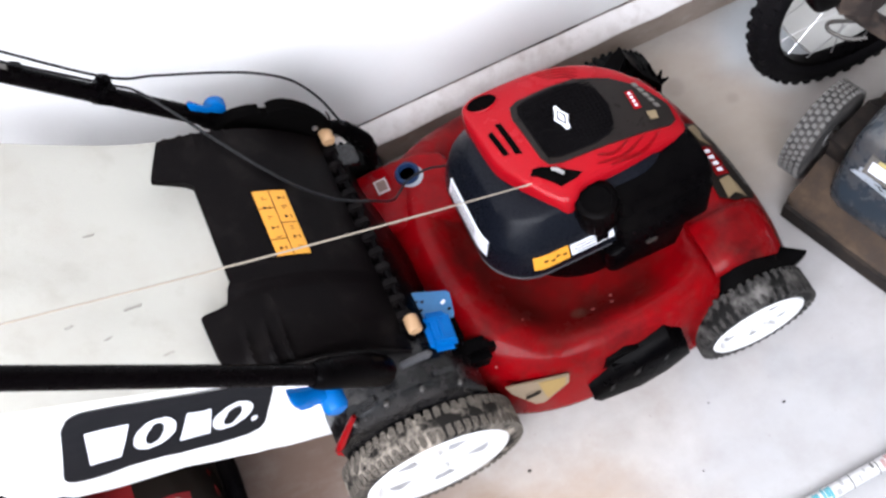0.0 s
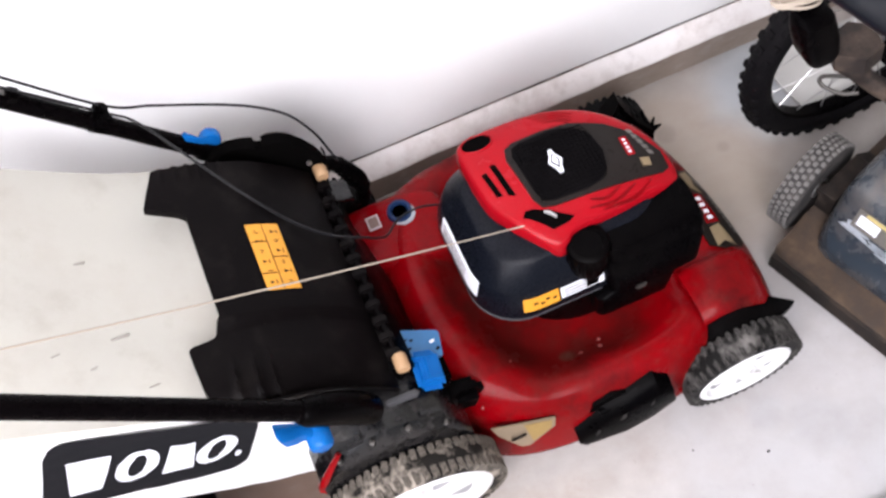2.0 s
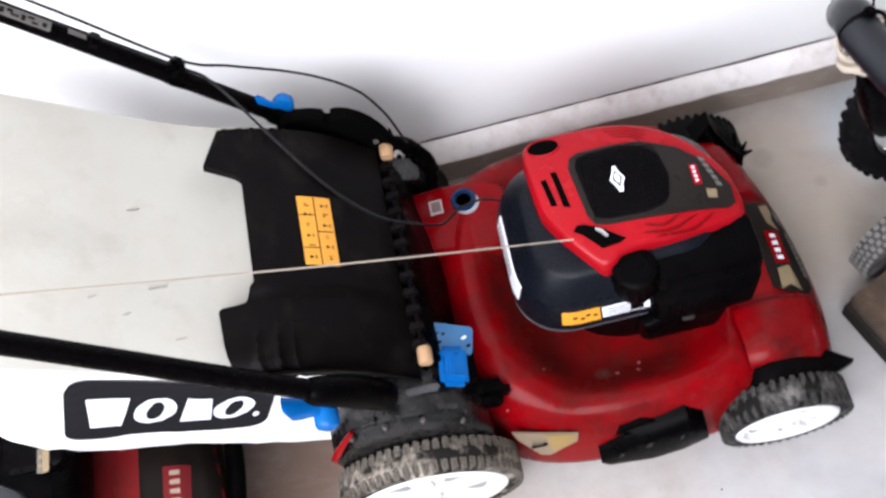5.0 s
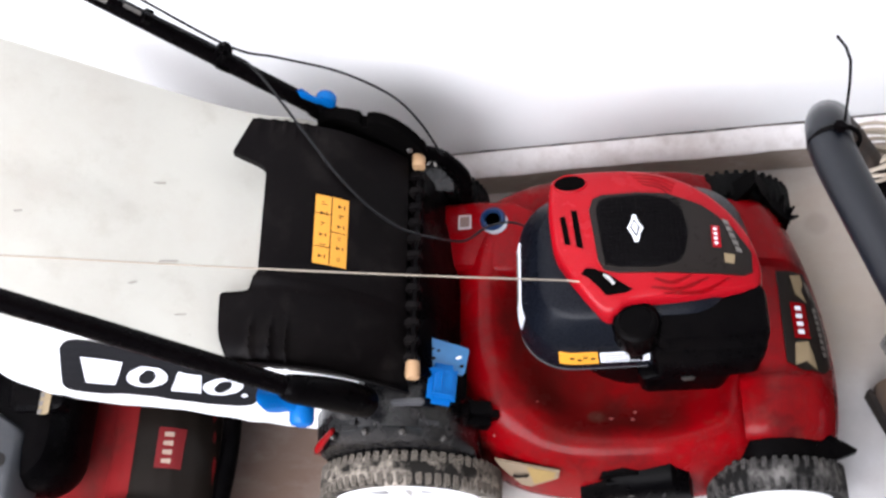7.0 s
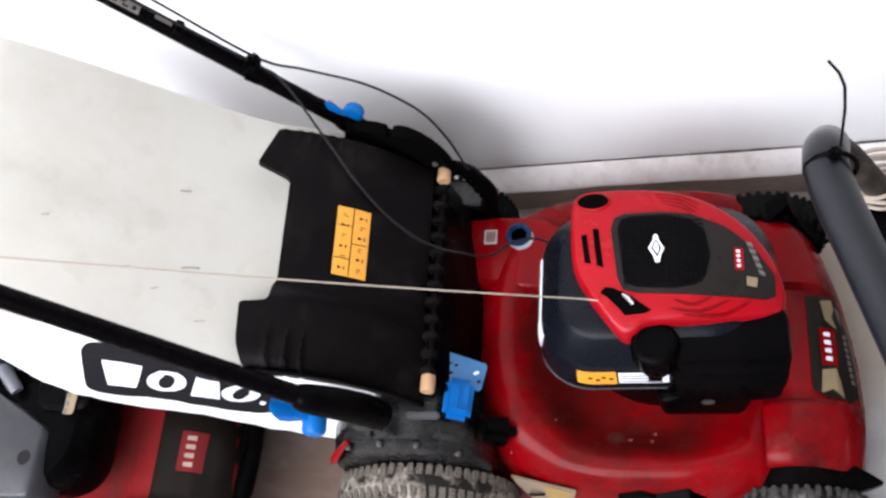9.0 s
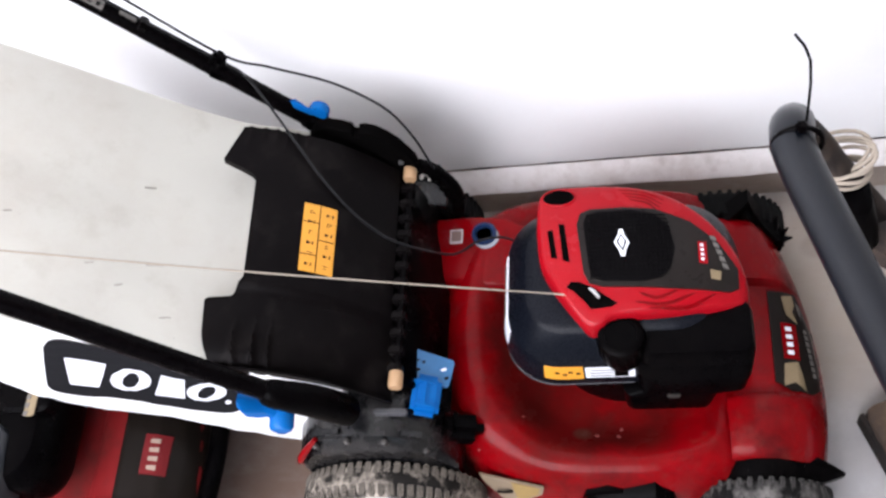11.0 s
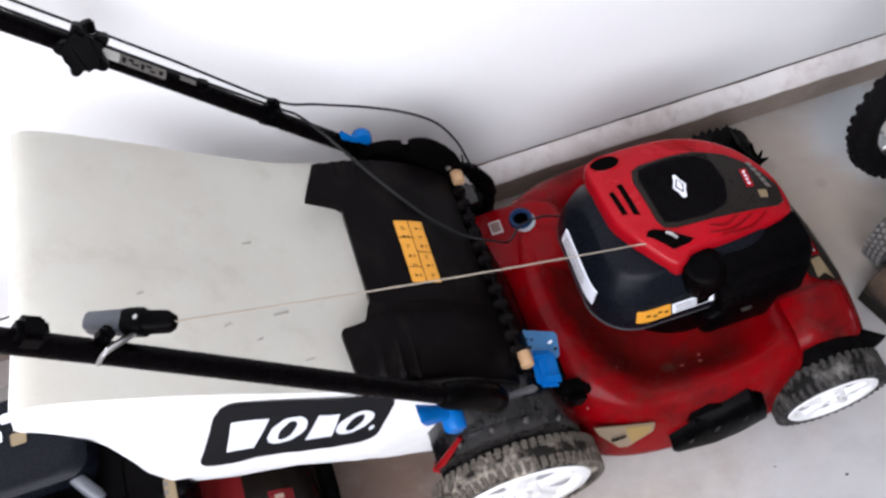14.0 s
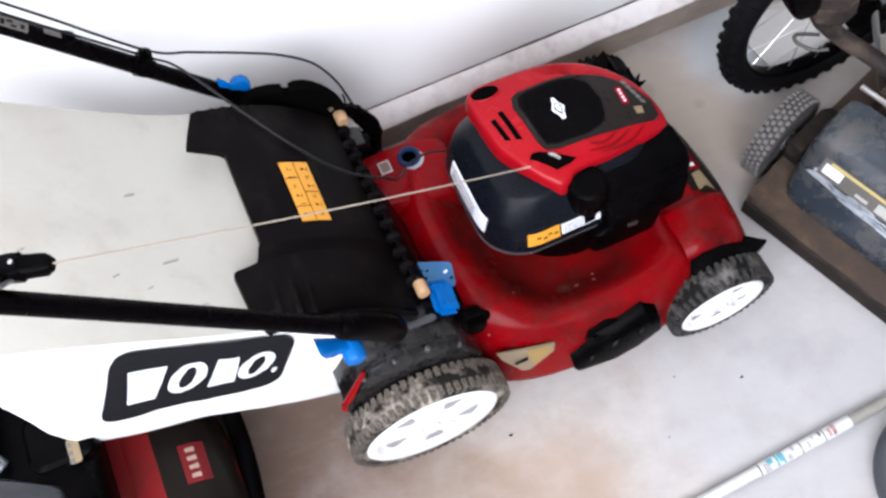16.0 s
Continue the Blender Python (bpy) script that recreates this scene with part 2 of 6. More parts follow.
def part(name, bm, mat, parent=None, label="", sharp=38):
    """Links a bmesh, built in world coordinates, as one mesh under a thing or a part."""
    bmesh.ops.remove_doubles(bm, verts=bm.verts, dist=0.00002)
    bmesh.ops.recalc_face_normals(bm, faces=bm.faces)
    me = bpy.data.meshes.new(name)
    base = Vector(BASE[parent.name]) if parent else Vector((0, 0, 0))
    bm.transform(Matrix.Translation(-base))
    bm.to_mesh(me)
    bm.free()
    me.materials.append(mat)
    me.polygons.foreach_set("use_smooth", [True] * len(me.polygons))
    me.set_sharp_from_angle(angle=radians(sharp))
    ob = new(name, me)
    ob.parent = parent
    if parent:
        BASE[ob.name] = tuple(base)
    else:
        BASE[ob.name] = (0, 0, 0)
    if label:
        tagged(ob, label)
    return ob


BASE = {}


def thing(name, place, label, category, group=""):
    ob = new(name)
    ob.empty_display_size = 0.05
    ob.location = place
    BASE[ob.name] = tuple(place)
    return tagged(ob, label, category, group)


def B():
    return bmesh.new()


def solid(name, bm, mat, label, category, group="", kind="", sharp=38):
    """A thing or piece of the setting that is one mesh."""
    return tagged(part(name, bm, mat, None, "", sharp), label, category, group, kind)


def stain_and_shade(m, places, z=0.0, wobble=7.0):
    """Adds uneven stains and painted shade to a material: (x, y, radius, colour, strength), all at one height."""
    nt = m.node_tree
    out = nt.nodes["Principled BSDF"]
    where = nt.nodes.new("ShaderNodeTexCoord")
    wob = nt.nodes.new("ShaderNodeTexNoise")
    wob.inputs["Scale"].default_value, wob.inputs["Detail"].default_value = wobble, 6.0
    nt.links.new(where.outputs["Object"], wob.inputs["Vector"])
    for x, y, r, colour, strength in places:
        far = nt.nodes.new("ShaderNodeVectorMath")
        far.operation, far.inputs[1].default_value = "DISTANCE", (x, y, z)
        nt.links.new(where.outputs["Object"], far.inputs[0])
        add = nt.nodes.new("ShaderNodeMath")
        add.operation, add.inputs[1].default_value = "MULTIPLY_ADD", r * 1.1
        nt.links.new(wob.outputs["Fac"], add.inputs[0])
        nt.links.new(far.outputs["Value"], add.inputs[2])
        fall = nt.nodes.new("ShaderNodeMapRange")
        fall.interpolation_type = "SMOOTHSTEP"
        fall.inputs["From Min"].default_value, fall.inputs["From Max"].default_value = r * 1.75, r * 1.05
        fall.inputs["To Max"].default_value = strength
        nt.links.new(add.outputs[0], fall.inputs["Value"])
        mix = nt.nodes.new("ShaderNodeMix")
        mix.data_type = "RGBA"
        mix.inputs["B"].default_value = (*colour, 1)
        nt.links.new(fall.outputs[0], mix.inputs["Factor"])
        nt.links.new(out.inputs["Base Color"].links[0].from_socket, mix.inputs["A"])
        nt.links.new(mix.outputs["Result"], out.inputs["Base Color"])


# Bluish patches at the front paint in cool daylight; tan ones tint the back.
# Real stains, plus shade under the bag and rear mower painted as brown patches.
stain_and_shade(M_CONCRETE, [(0.13, -0.47, 0.16, (0.3, 0.2, 0.13), 0.55), (-0.15, -0.35, 0.25, (0.2, 0.14, 0.1), 0.75), (-0.36, -0.2, 0.34, (0.15, 0.095, 0.07), 0.92), (0.27, -0.36, 0.035, (0.3, 0.27, 0.24), 0.25), (0.66, 0.1, 0.2, (0.35, 0.28, 0.22), 0.6), (0.72, 0.02, 0.12, (0.33, 0.28, 0.235), 0.45), (0.6, -0.42, 0.3, (0.42, 0.43, 0.455), 0.5), (0.87, 0.19, 0.125, (0.42, 0.47, 0.51), 0.7), (0.5, -0.52, 0.16, (0.36, 0.385, 0.41), 0.22), (0.62, -0.42, 0.05, (0.3, 0.315, 0.34), 0.22), (0.72, -0.52, 0.12, (0.31, 0.33, 0.36), 0.22), (0.42, -0.6, 0.07, (0.3, 0.3, 0.31), 0.22), (0.55, -0.36, 0.03, (0.29, 0.3, 0.32), 0.22), (0.66, 0.17, 0.02, (0.25, 0.21, 0.18), 0.5), (0.74, 0.1, 0.015, (0.27, 0.23, 0.2), 0.5)])
def mottle(m, scale, colour, low, high, amount, stretch=(1.0, 1.0, 1.0), detail=8.0):
    """Adds uneven patches, specks or streaks of another colour to a material."""
    nt = m.node_tree
    out = nt.nodes["Principled BSDF"]
    where, turn, spots = nt.nodes.new("ShaderNodeTexCoord"), nt.nodes.new("ShaderNodeMapping"), nt.nodes.new("ShaderNodeTexNoise")
    turn.inputs["Scale"].default_value, turn.inputs["Rotation"].default_value = stretch, (0, 0, 0.7)
    turn.inputs["Location"].default_value = (scale * 0.37, 1.3, 0.0)
    spots.inputs["Scale"].default_value, spots.inputs["Detail"].default_value, spots.inputs["Roughness"].default_value = scale, detail, 0.62
    fall, mix = nt.nodes.new("ShaderNodeMapRange"), nt.nodes.new("ShaderNodeMix")
    fall.inputs["From Min"].default_value, fall.inputs["From Max"].default_value, fall.inputs["To Max"].default_value = low, high, amount
    mix.data_type = "RGBA"
    mix.inputs["B"].default_value = (*colour, 1)
    nt.links.new(where.outputs["Object"], turn.inputs["Vector"])
    nt.links.new(turn.outputs["Vector"], spots.inputs["Vector"])
    nt.links.new(spots.outputs["Fac"], fall.inputs["Value"])
    nt.links.new(fall.outputs[0], mix.inputs["Factor"])
    nt.links.new(out.inputs["Base Color"].links[0].from_socket, mix.inputs["A"])
    nt.links.new(mix.outputs["Result"], out.inputs["Base Color"])


mottle(M_CONCRETE, 9.0, (0.29, 0.27, 0.255), 0.48, 0.68, 0.35)
mottle(M_CONCRETE, 14.0, (0.45, 0.44, 0.43), 0.5, 0.72, 0.1, (1.0, 3.0, 1.0))
mottle(M_CONCRETE, 95.0, (0.2, 0.17, 0.15), 0.66, 0.74, 0.6)
mottle(M_RED, 120.0, (0.2, 0.1, 0.085), 0.68, 0.74, 0.4)
mottle(M_RED, 26.0, (0.1, 0.028, 0.022), 0.55, 0.7, 0.35)
mottle(M_FLAP, 22.0, (0.016, 0.0135, 0.0125), 0.54, 0.72, 0.5)
mottle(M_FLAP, 160.0, (0.05, 0.042, 0.036), 0.68, 0.76, 0.5)
mottle(M_BAGTOP, 16.0, (0.36, 0.33, 0.28), 0.56, 0.74, 0.45)
mottle(M_BAGTOP, 120.0, (0.24, 0.22, 0.19), 0.69, 0.77, 0.6)
mottle(M_BAG, 9.0, (0.66, 0.67, 0.68), 0.5, 0.7, 0.5, (1.0, 1.0, 3.0))
mottle(M_CURB_PAINT, 40.0, (0.36, 0.31, 0.28), 0.56, 0.72, 0.3)
mottle(M_CURB, 25.0, (0.42, 0.37, 0.33), 0.54, 0.7, 0.5)
mottle(M_SHROUD, 90.0, (0.03, 0.027, 0.025), 0.62, 0.75, 0.4)
mottle(M_RED_PLASTIC, 70.0, (0.2, 0.02, 0.018), 0.6, 0.75, 0.3)
# in deck coordinates: shade painted round the engine, oily grime and dry grass dust
stain_and_shade(M_RED, [(-0.03, -0.15, 0.085, (0.04, 0.005, 0.004), 0.62), (-0.1, -0.1, 0.08, (0.04, 0.005, 0.004), 0.62), (-0.12, 0.01, 0.075, (0.04, 0.005, 0.004), 0.62), (0.08, -0.15, 0.07, (0.04, 0.005, 0.004), 0.5), (-0.07, -0.15, 0.016, (0.06, 0.035, 0.025), 0.6), (0.0, -0.165, 0.014, (0.06, 0.035, 0.025), 0.5), (0.1, -0.19, 0.02, (0.05, 0.02, 0.016), 0.5)], 0.18, 22.0)

from mathutils.bvhtree import BVHTree

# ---- the garage ----
WALL_Y, CURB_TOP = 0.297, 0.122
X0, X1, Y0, ROOF = -3.4, 3.4, -1.9, 3.3


def plain_box(name, lo, hi, mat, label, category):
    bm = B()
    box(bm, [(a + b) / 2 for a, b in zip(lo, hi)], [b - a for a, b in zip(lo, hi)], 0)
    return solid(name, bm, mat, label, category, kind="structure")


plain_box("floor", (X0 - 0.15, Y0 - 6.0, -0.15), (X1 + 0.15, WALL_Y + 0.15, 0.0), M_CONCRETE, "worn pale concrete garage floor with stains and painted shade", "floor")
plain_box("wall_north", (X0, WALL_Y + 0.002, CURB_TOP + 0.0025), (X1, WALL_Y + 0.12, ROOF), M_WALL, "white painted drywall above a low concrete curb", "wall")
# other walls and the ceiling are out of view, added pale to bounce fill light
plain_box("wall_east", (X1, Y0, 0.0), (X1 + 0.12, WALL_Y + 0.12, ROOF), M_ROOM, "unseen plain pale garage wall", "wall")
plain_box("wall_west", (X0 - 0.12, Y0, 0.0), (X0, WALL_Y + 0.12, ROOF), M_ROOM, "unseen plain pale garage wall", "wall")
plain_box("wall_south_pier", (X0, Y0 - 0.12, 0.0), (-3.0, Y0, ROOF), M_ROOM, "unseen pale garage wall beside the open door", "wall")
plain_box("wall_south_pier", (1.2, Y0 - 0.12, 0.0), (X1, Y0, ROOF), M_ROOM, "unseen pale garage wall beside the open door", "wall")
plain_box("wall_south_lintel", (-3.0, Y0 - 0.12, 3.05), (1.2, Y0, ROOF), M_ROOM, "unseen pale garage wall above the open door", "wall")
plain_box("ceiling", (X0 - 0.12, Y0 - 0.12, ROOF), (X1 + 0.12, WALL_Y + 0.12, ROOF + 0.1), M_CEILING, "unseen plain pale garage ceiling", "ceiling")

# concrete curb under the drywall, its upper half painted over, with an uneven paint edge
bm = B()
steps = 160
rows = []
for k in range(steps + 1):
    x = X0 + (X1 - X0) * k / steps
    w = 0.003 * noise.noise((x * 3, 0, 1)) + 0.002 * noise.noise((x * 14, 0, 2))
    rows.append([(x, WALL_Y - 0.014 + w * 0.4, 0.0), (x, WALL_Y - 0.0275 + w * 0.4, 0.09 + w * 2.2)])
for a, b in zip(rows, rows[1:]):
    va = [bm.verts.new(p) for p in (a[0], b[0], b[1], a[1])]
    bm.faces.new(va)
    back = [bm.verts.new((p[0], WALL_Y + 0.1, p[2])) for p in (a[1], b[1])]
    bm.faces.new((va[3], va[2], back[1], back[0]))
solid("curb", bm, M_CURB, "bare brownish concrete curb at the wall's foot", "curb", kind="structure")
bm = B()
for k in range(steps):
    quad = []
    for x in (X0 + (X1 - X0) * k / steps, X0 + (X1 - X0) * (k + 1) / steps):
        w = 0.003 * noise.noise((x * 3, 0, 1)) + 0.002 * noise.noise((x * 14, 0, 2))
        top = CURB_TOP + 0.0022 - 0.007 * max(0.0, noise.noise((x * 7, 3, 0)) - 0.02)
        quad.append([(x, WALL_Y - 0.03 + w * 0.4, 0.089 + w * 2.2), (x, WALL_Y - 0.028 + w * 0.4, 0.097 + w * 2.0), (x, WALL_Y - 0.001, top), (x, WALL_Y, 0.06)])
    for j in range(3):
        bm.faces.new([bm.verts.new(p) for p in (quad[0][j], quad[1][j], quad[1][j + 1], quad[0][j + 1])])
solid("curb_paint", bm, M_CURB_PAINT, "chipped white paint on the curb's upper half", "trim", kind="structure", sharp=60)

# ragged dark joint between the drywall and the curb
bm = B()
joint = 420
for k in range(joint):
    x = X0 + (X1 - X0) * k / joint
    gap = [max(0.0, 0.0001 + 0.0016 * noise.noise((q * 5, 2, 1)) + 0.0012 * noise.noise((q * 40, 5, 0))) for q in (x, x + (X1 - X0) / joint)]
    if max(gap) < 0.0003:
        continue
    z = CURB_TOP + 0.004
    a, b = x, x + (X1 - X0) / joint
    front = [bm.verts.new(p) for p in ((a, WALL_Y - 0.0012, z - gap[0]), (b, WALL_Y - 0.0012, z - gap[1]), (b, WALL_Y - 0.0012, z + gap[1]), (a, WALL_Y - 0.0012, z + gap[0]))]
    back = [bm.verts.new((v.co.x, WALL_Y + 0.001, v.co.z)) for v in front]
    bm.faces.new(front)
    bm.faces.new((front[3], front[2], back[2], back[3]))
    bm.faces.new((front[1], front[0], back[0], back[1]))
solid("wall_joint", bm, material("dark_joint", (0.02, 0.016, 0.014), 0.9, bump=0), "thin ragged dark joint above the curb", "trim", kind="structure")

# ---- wheels ----
bm = B()
bmesh.ops.create_cube(bm, size=1.0)
bmesh.ops.bevel(bm, geom=bm.edges[:], offset=0.12, segments=1, affect="EDGES")
CUBE = bpy.data.meshes.new("tread_lug")
bm.to_mesh(CUBE)
bm.free()
CUBE.materials.append(M_RUBBER)


def wheel(parent, hub, radius, width, rim, outward, lugs, tyre_mat=M_RUBBER, rim_mat=M_WHITE, spokes=True, name="wheel", tall=1.0, fill=0.46):
    """outward: -1 if the outer face looks towards -y. The axle lies along y."""
    m = Matrix.Translation(hub) @ Matrix.Rotation(radians(90 if outward < 0 else -90), 4, "X")
    h = width / 2
    bm = B()
    lathe(bm, [(rim * 0.96, -h), (radius * 0.9, -h), (radius * 0.965, -h * 0.75), (radius * 0.985, -h * 0.3), (radius * 0.985, h * 0.3), (radius * 0.965, h * 0.75), (radius * 0.9, h), (rim * 1.0, h * 0.98), (rim * 0.97, h * 0.8), (rim * 0.96, -h)], m, 48)
    pieces = []
    for k in range(lugs):
        for row, off in ((-1, 0.0), (1, 0.5)):
            a = 2 * math.pi * (k + off) / lugs
            tangent = 2 * math.pi * radius / lugs
            lug = m @ Matrix.Rotation(a, 4, "Z") @ Matrix.Translation((radius * (0.96 + 0.015 * tall), 0, row * h * 0.52)) @ Matrix.Rotation(radians(5 * row), 4, "X") @ Matrix.Diagonal((radius * 0.034, tangent * fill, h * 0.98, 1))
            pieces.append(lug)
            side = m @ Matrix.Rotation(a, 4, "Z") @ Matrix.Translation((radius * 0.925, 0, row * h * 0.96)) @ Matrix.Diagonal((radius * 0.085, tangent * 0.42, h * 0.08, 1))
            pieces.append(side)
    w = part(name, bm, tyre_mat, parent, "wheel with a black lugged tyre caked with dry dirt")
    for piece in pieces:
        lump = new("tread_lug", CUBE)
        lump.parent = w
        lump.matrix_basis = Matrix.Translation(-Vector(BASE[parent.name])) @ piece
        lump.material_slots[0].link = "OBJECT"
        lump.material_slots[0].material = tyre_mat
    bm = B()
    lathe(bm, [(0.004, h * 0.3), (rim * 0.2, h * 1.02), (rim * 0.24, h * 0.98), (rim * 0.3, h * 0.62), (rim * 0.78, h * 0.66), (rim * 0.86, h * 1.04), (rim * 0.97, h * 1.06), (rim, h * 0.96), (rim * 0.98, h * 0.2), (0.004, h * 0.2)], m, 40)
    r = part("rim", bm, rim_mat, w, "white plastic wheel disc")
    if spokes:
        for k in range(5):
            bm = B()
            a = 2 * math.pi * k / 5 + 0.3
            mm = m @ Matrix.Rotation(a, 4, "Z") @ Matrix.Translation((rim * 0.53, 0, h * 0.62))
            slab(bm, rounded(rim * 0.5, rim * 0.16, rim * 0.06), mm, h * 0.34, 0.002)
            part("spoke", bm, rim_mat, w)
            # each opening is a raised plate, its shade put into the grey
            bm = B()
            mm = m @ Matrix.Rotation(a + 0.63, 4, "Z") @ Matrix.Translation((rim * 0.56, 0, h * 0.655))
            slab(bm, [(rim * x, rim * y) for x, y in ((-0.13, -0.05), (-0.13, 0.05), (0.1, 0.15), (0.15, 0.13), (0.17, 0.0), (0.15, -0.13), (0.1, -0.15))], mm, 0.0012)
            part("rim_opening", bm, M_RECESS, w)
    bm = B()
    slab(bm, disc(rim * 0.13), m @ Matrix.Translation((0, 0, h * 0.95)), 0.006, 0.002)
    part("hub_cap", bm, rim_mat, w)
    return w


# ---- the red mower ----
CY = -0.045


def deck_shell(bm, dx=0.0, dy=0.0):
    """The pressed steel bowl under the engine."""
    cx, n = 0.335, 72
    prof = [(1.0, 0.075), (1.008, 0.08), (1.002, 0.09), (0.985, 0.118), (0.96, 0.155), (0.93, 0.182), (0.89, 0.2), (0.84, 0.209), (0.79, 0.21), (0.74, 0.204), (0.68, 0.19), (0.62, 0.178), (0.56, 0.172), (0.45, 0.172), (0.3, 0.172), (0.1, 0.172)]
    loops = []
    for u, z in prof:
        loop = []
        for k in range(n):
            a = 2 * math.pi * k / n
            c, s = math.cos(a), math.sin(a)
            e = 2 / (2 + 1.1 * min(1, max(0, (u - 0.6) / 0.4)))
            bx = 0.285 if c < 0 else 0.268
            x = bx * math.copysign(abs(c) ** e, c) * u
            y = 0.258 * math.copysign(abs(s) ** e, s) * u
            zz = z
            if x < -0.1 and u < 1.0:
                zz += (0.036 + 0.03 * min(1.0, max(0.0, (0.8 - u) / 0.15))) * min(1, (-x - 0.1) / 0.1) * min(1.0, (1.005 - u) / 0.2)
            ahead = min(1.0, max(0.0, (x - 0.13) / 0.06)) * min(1.0, max(0.0, (u - 0.6) / 0.1))
            loop.append((cx + x + dx, CY + y + dy, zz + (min(zz, 0.162) - zz) * ahead))
        loops.append(loop)
    return loft(bm, loops, cap=True)


def front_x(y):
    """How far forward the bowed front reaches."""
    return 0.63 - (0.65 if y > -0.14 else 1.1) * (y + 0.14) ** 2


def front_top(y):
    """The height of the front's top: a recess for the decal between two wheel shoulders."""
    inner = max(0.0, min(1.0, (y + 0.165) / 0.012)) * max(0.0, min(1.0, (0.018 - y) / 0.007))
    ends = min(1.0, (y + 0.252) / 0.02, (0.13 - y) / 0.02)
    return 0.188 + 0.018 * max(0.0, ends) ** 0.5 - 0.014 * inner


FRONT_PROFILE = [(-0.092, 0.002), (-0.066, -0.004), (-0.042, -0.013)]


def front_panel(bm, dx=0.0, dy=0.0):
    """The bowed front of the deck with its two wheel shoulders."""
    loops = []
    ys = [-0.25, -0.248, -0.24, -0.23, -0.21, -0.19, -0.172, -0.166, -0.16, -0.153, -0.14] + [-0.12 + 0.02 * k for k in range(7)] + [0.006, 0.011, 0.0145, 0.018, 0.021, 0.035, 0.055, 0.075, 0.095, 0.11, 0.12, 0.126, 0.128]
    for y in ys:
        top, x1 = front_top(y), front_x(y)
        rows = [(0.485, 0.13), (0.485, top - 0.008), (0.497, top)] + [(x1 + a, top + b) for a, b in FRONT_PROFILE] + [(x1 - 0.015, 0.152), (x1 - 0.003, 0.124), (x1, 0.1), (x1 - 0.004, 0.07), (x1 - 0.02, 0.07)]
        loops.append([(x + dx, y + dy, z) for x, z in rows])
    return loft(bm, loops)


def front_height(x, y):
    """The height of the front panel's sloping face."""
    x1, top = front_x(y), front_top(y)
    pts = [(x1 - 0.14, top + 0.002)] + [(x1 + a, top + b) for a, b in FRONT_PROFILE] + [(x1 - 0.015, 0.152), (x1 - 0.003, 0.124), (x1, 0.1)]
    for (xa, za), (xb, zb) in zip(pts, pts[1:]):
        if x <= xb:
            return za + (zb - za) * (x - xa) / (xb - xa)
    return 0.1


def draped(bm, outline, height, lift=0.0015, cuts=5):
    """A thin film laid on a surface z = height(x, y): an outline filled from its middle."""
    cx, cy = sum(p[0] for p in outline) / len(outline), sum(p[1] for p in outline) / len(outline)
    fine = []
    for (xa, ya), (xb, yb) in zip(outline, outline[1:] + outline[:1]):
        for k in range(4):
            fine.append((xa + (xb - xa) * k / 4, ya + (yb - ya) * k / 4))
    loops = []
    for k in range(cuts):
        f = 1 - k / cuts
        loops.append([(cx + (x - cx) * f, cy + (y - cy) * f, height(cx + (x - cx) * f, cy + (y - cy) * f) + lift) for x, y in fine])
    low = [(x, y, z - lift) for x, y, z in loops[0]]
    return loft(bm, [low, *loops], cap=True)


def badge(parent, x, y, w, l, height, lift, dx=0.0, dy=0.0, mats=None):
    """A red badge with four pale marks in a row across the mower."""
    f = lambda a, b: height(a - dx, b - dy)
    bm = B()
    draped(bm, [(x - w / 2, y - l / 2), (x + w / 2, y - l / 2), (x + w / 2, y + l / 2), (x - w / 2, y + l / 2)], f, lift)
    plate = part("badge", bm, mats[0] if mats else M_RED_PLASTIC, parent, "small red badge with pale marks")
    for k in range(4):
        yy = y + l * (-0.33 + 0.22 * k)
        bm = B()
        draped(bm, [(x - w * 0.24, yy - l * 0.05), (x + w * 0.14, yy - l * 0.06), (x + w * 0.14, yy + l * 0.06), (x - w * 0.24, yy + l * 0.05)], f, lift + 0.001, 3)
        part("mark", bm, mats[1] if mats else M_PAPER, plate)
    return plate


mower = thing("lawn_mower", (0.28, CY, 0.0), "red walk-behind lawn mower with black engine and white rear bag", "lawn mower", "lawn mowers")
bm = deck_shell(B())
deck = part("deck", bm, M_RED, mower, "glossy red steel deck, scuffed and dusty, shade painted round the engine", 50)
deck_tree = BVHTree.FromPolygons([v.co + Vector((0.28, CY, 0)) for v in deck.data.vertices], [p.vertices[:] for p in deck.data.polygons])


def deck_height(x, y):
    hit = deck_tree.ray_cast(Vector((x, y, 1.0)), Vector((0, 0, -1)))[0]
    return hit.z if hit else 0.2


bm = front_panel(B())
front = part("front_panel", bm, M_RED, mower, "raised red front of the deck", 50)
bm = B()
draped(bm, [(0.553, -0.14), (0.575, -0.152), (0.606, -0.152), (0.619, -0.14), (0.6205, -0.1), (0.6145, -0.045), (0.598, 0.008), (0.556, 0.002)], front_height, 0.0022, 9)
front_decal = part("front_decal", bm, M_DECAL, front, "dark decal with gold shapes and a red badge")
badge(front_decal, 0.581, -0.076, 0.023, 0.056, front_height, 0.0035, 0.0, 0.0, (M_RED, M_PAPER))
for k in range(8):
    bm = B()
    y = -0.05 - 0.0098 * k
    draped(bm, [(0.6035 + 0.0007 * k, y), (0.6085 + 0.0007 * k, y), (0.609 + 0.0007 * k, y - 0.0062), (0.604 + 0.0007 * k, y - 0.0062)], front_height, 0.0035, 3)
    part("print_bar", bm, M_DULLSILVER, front_decal)
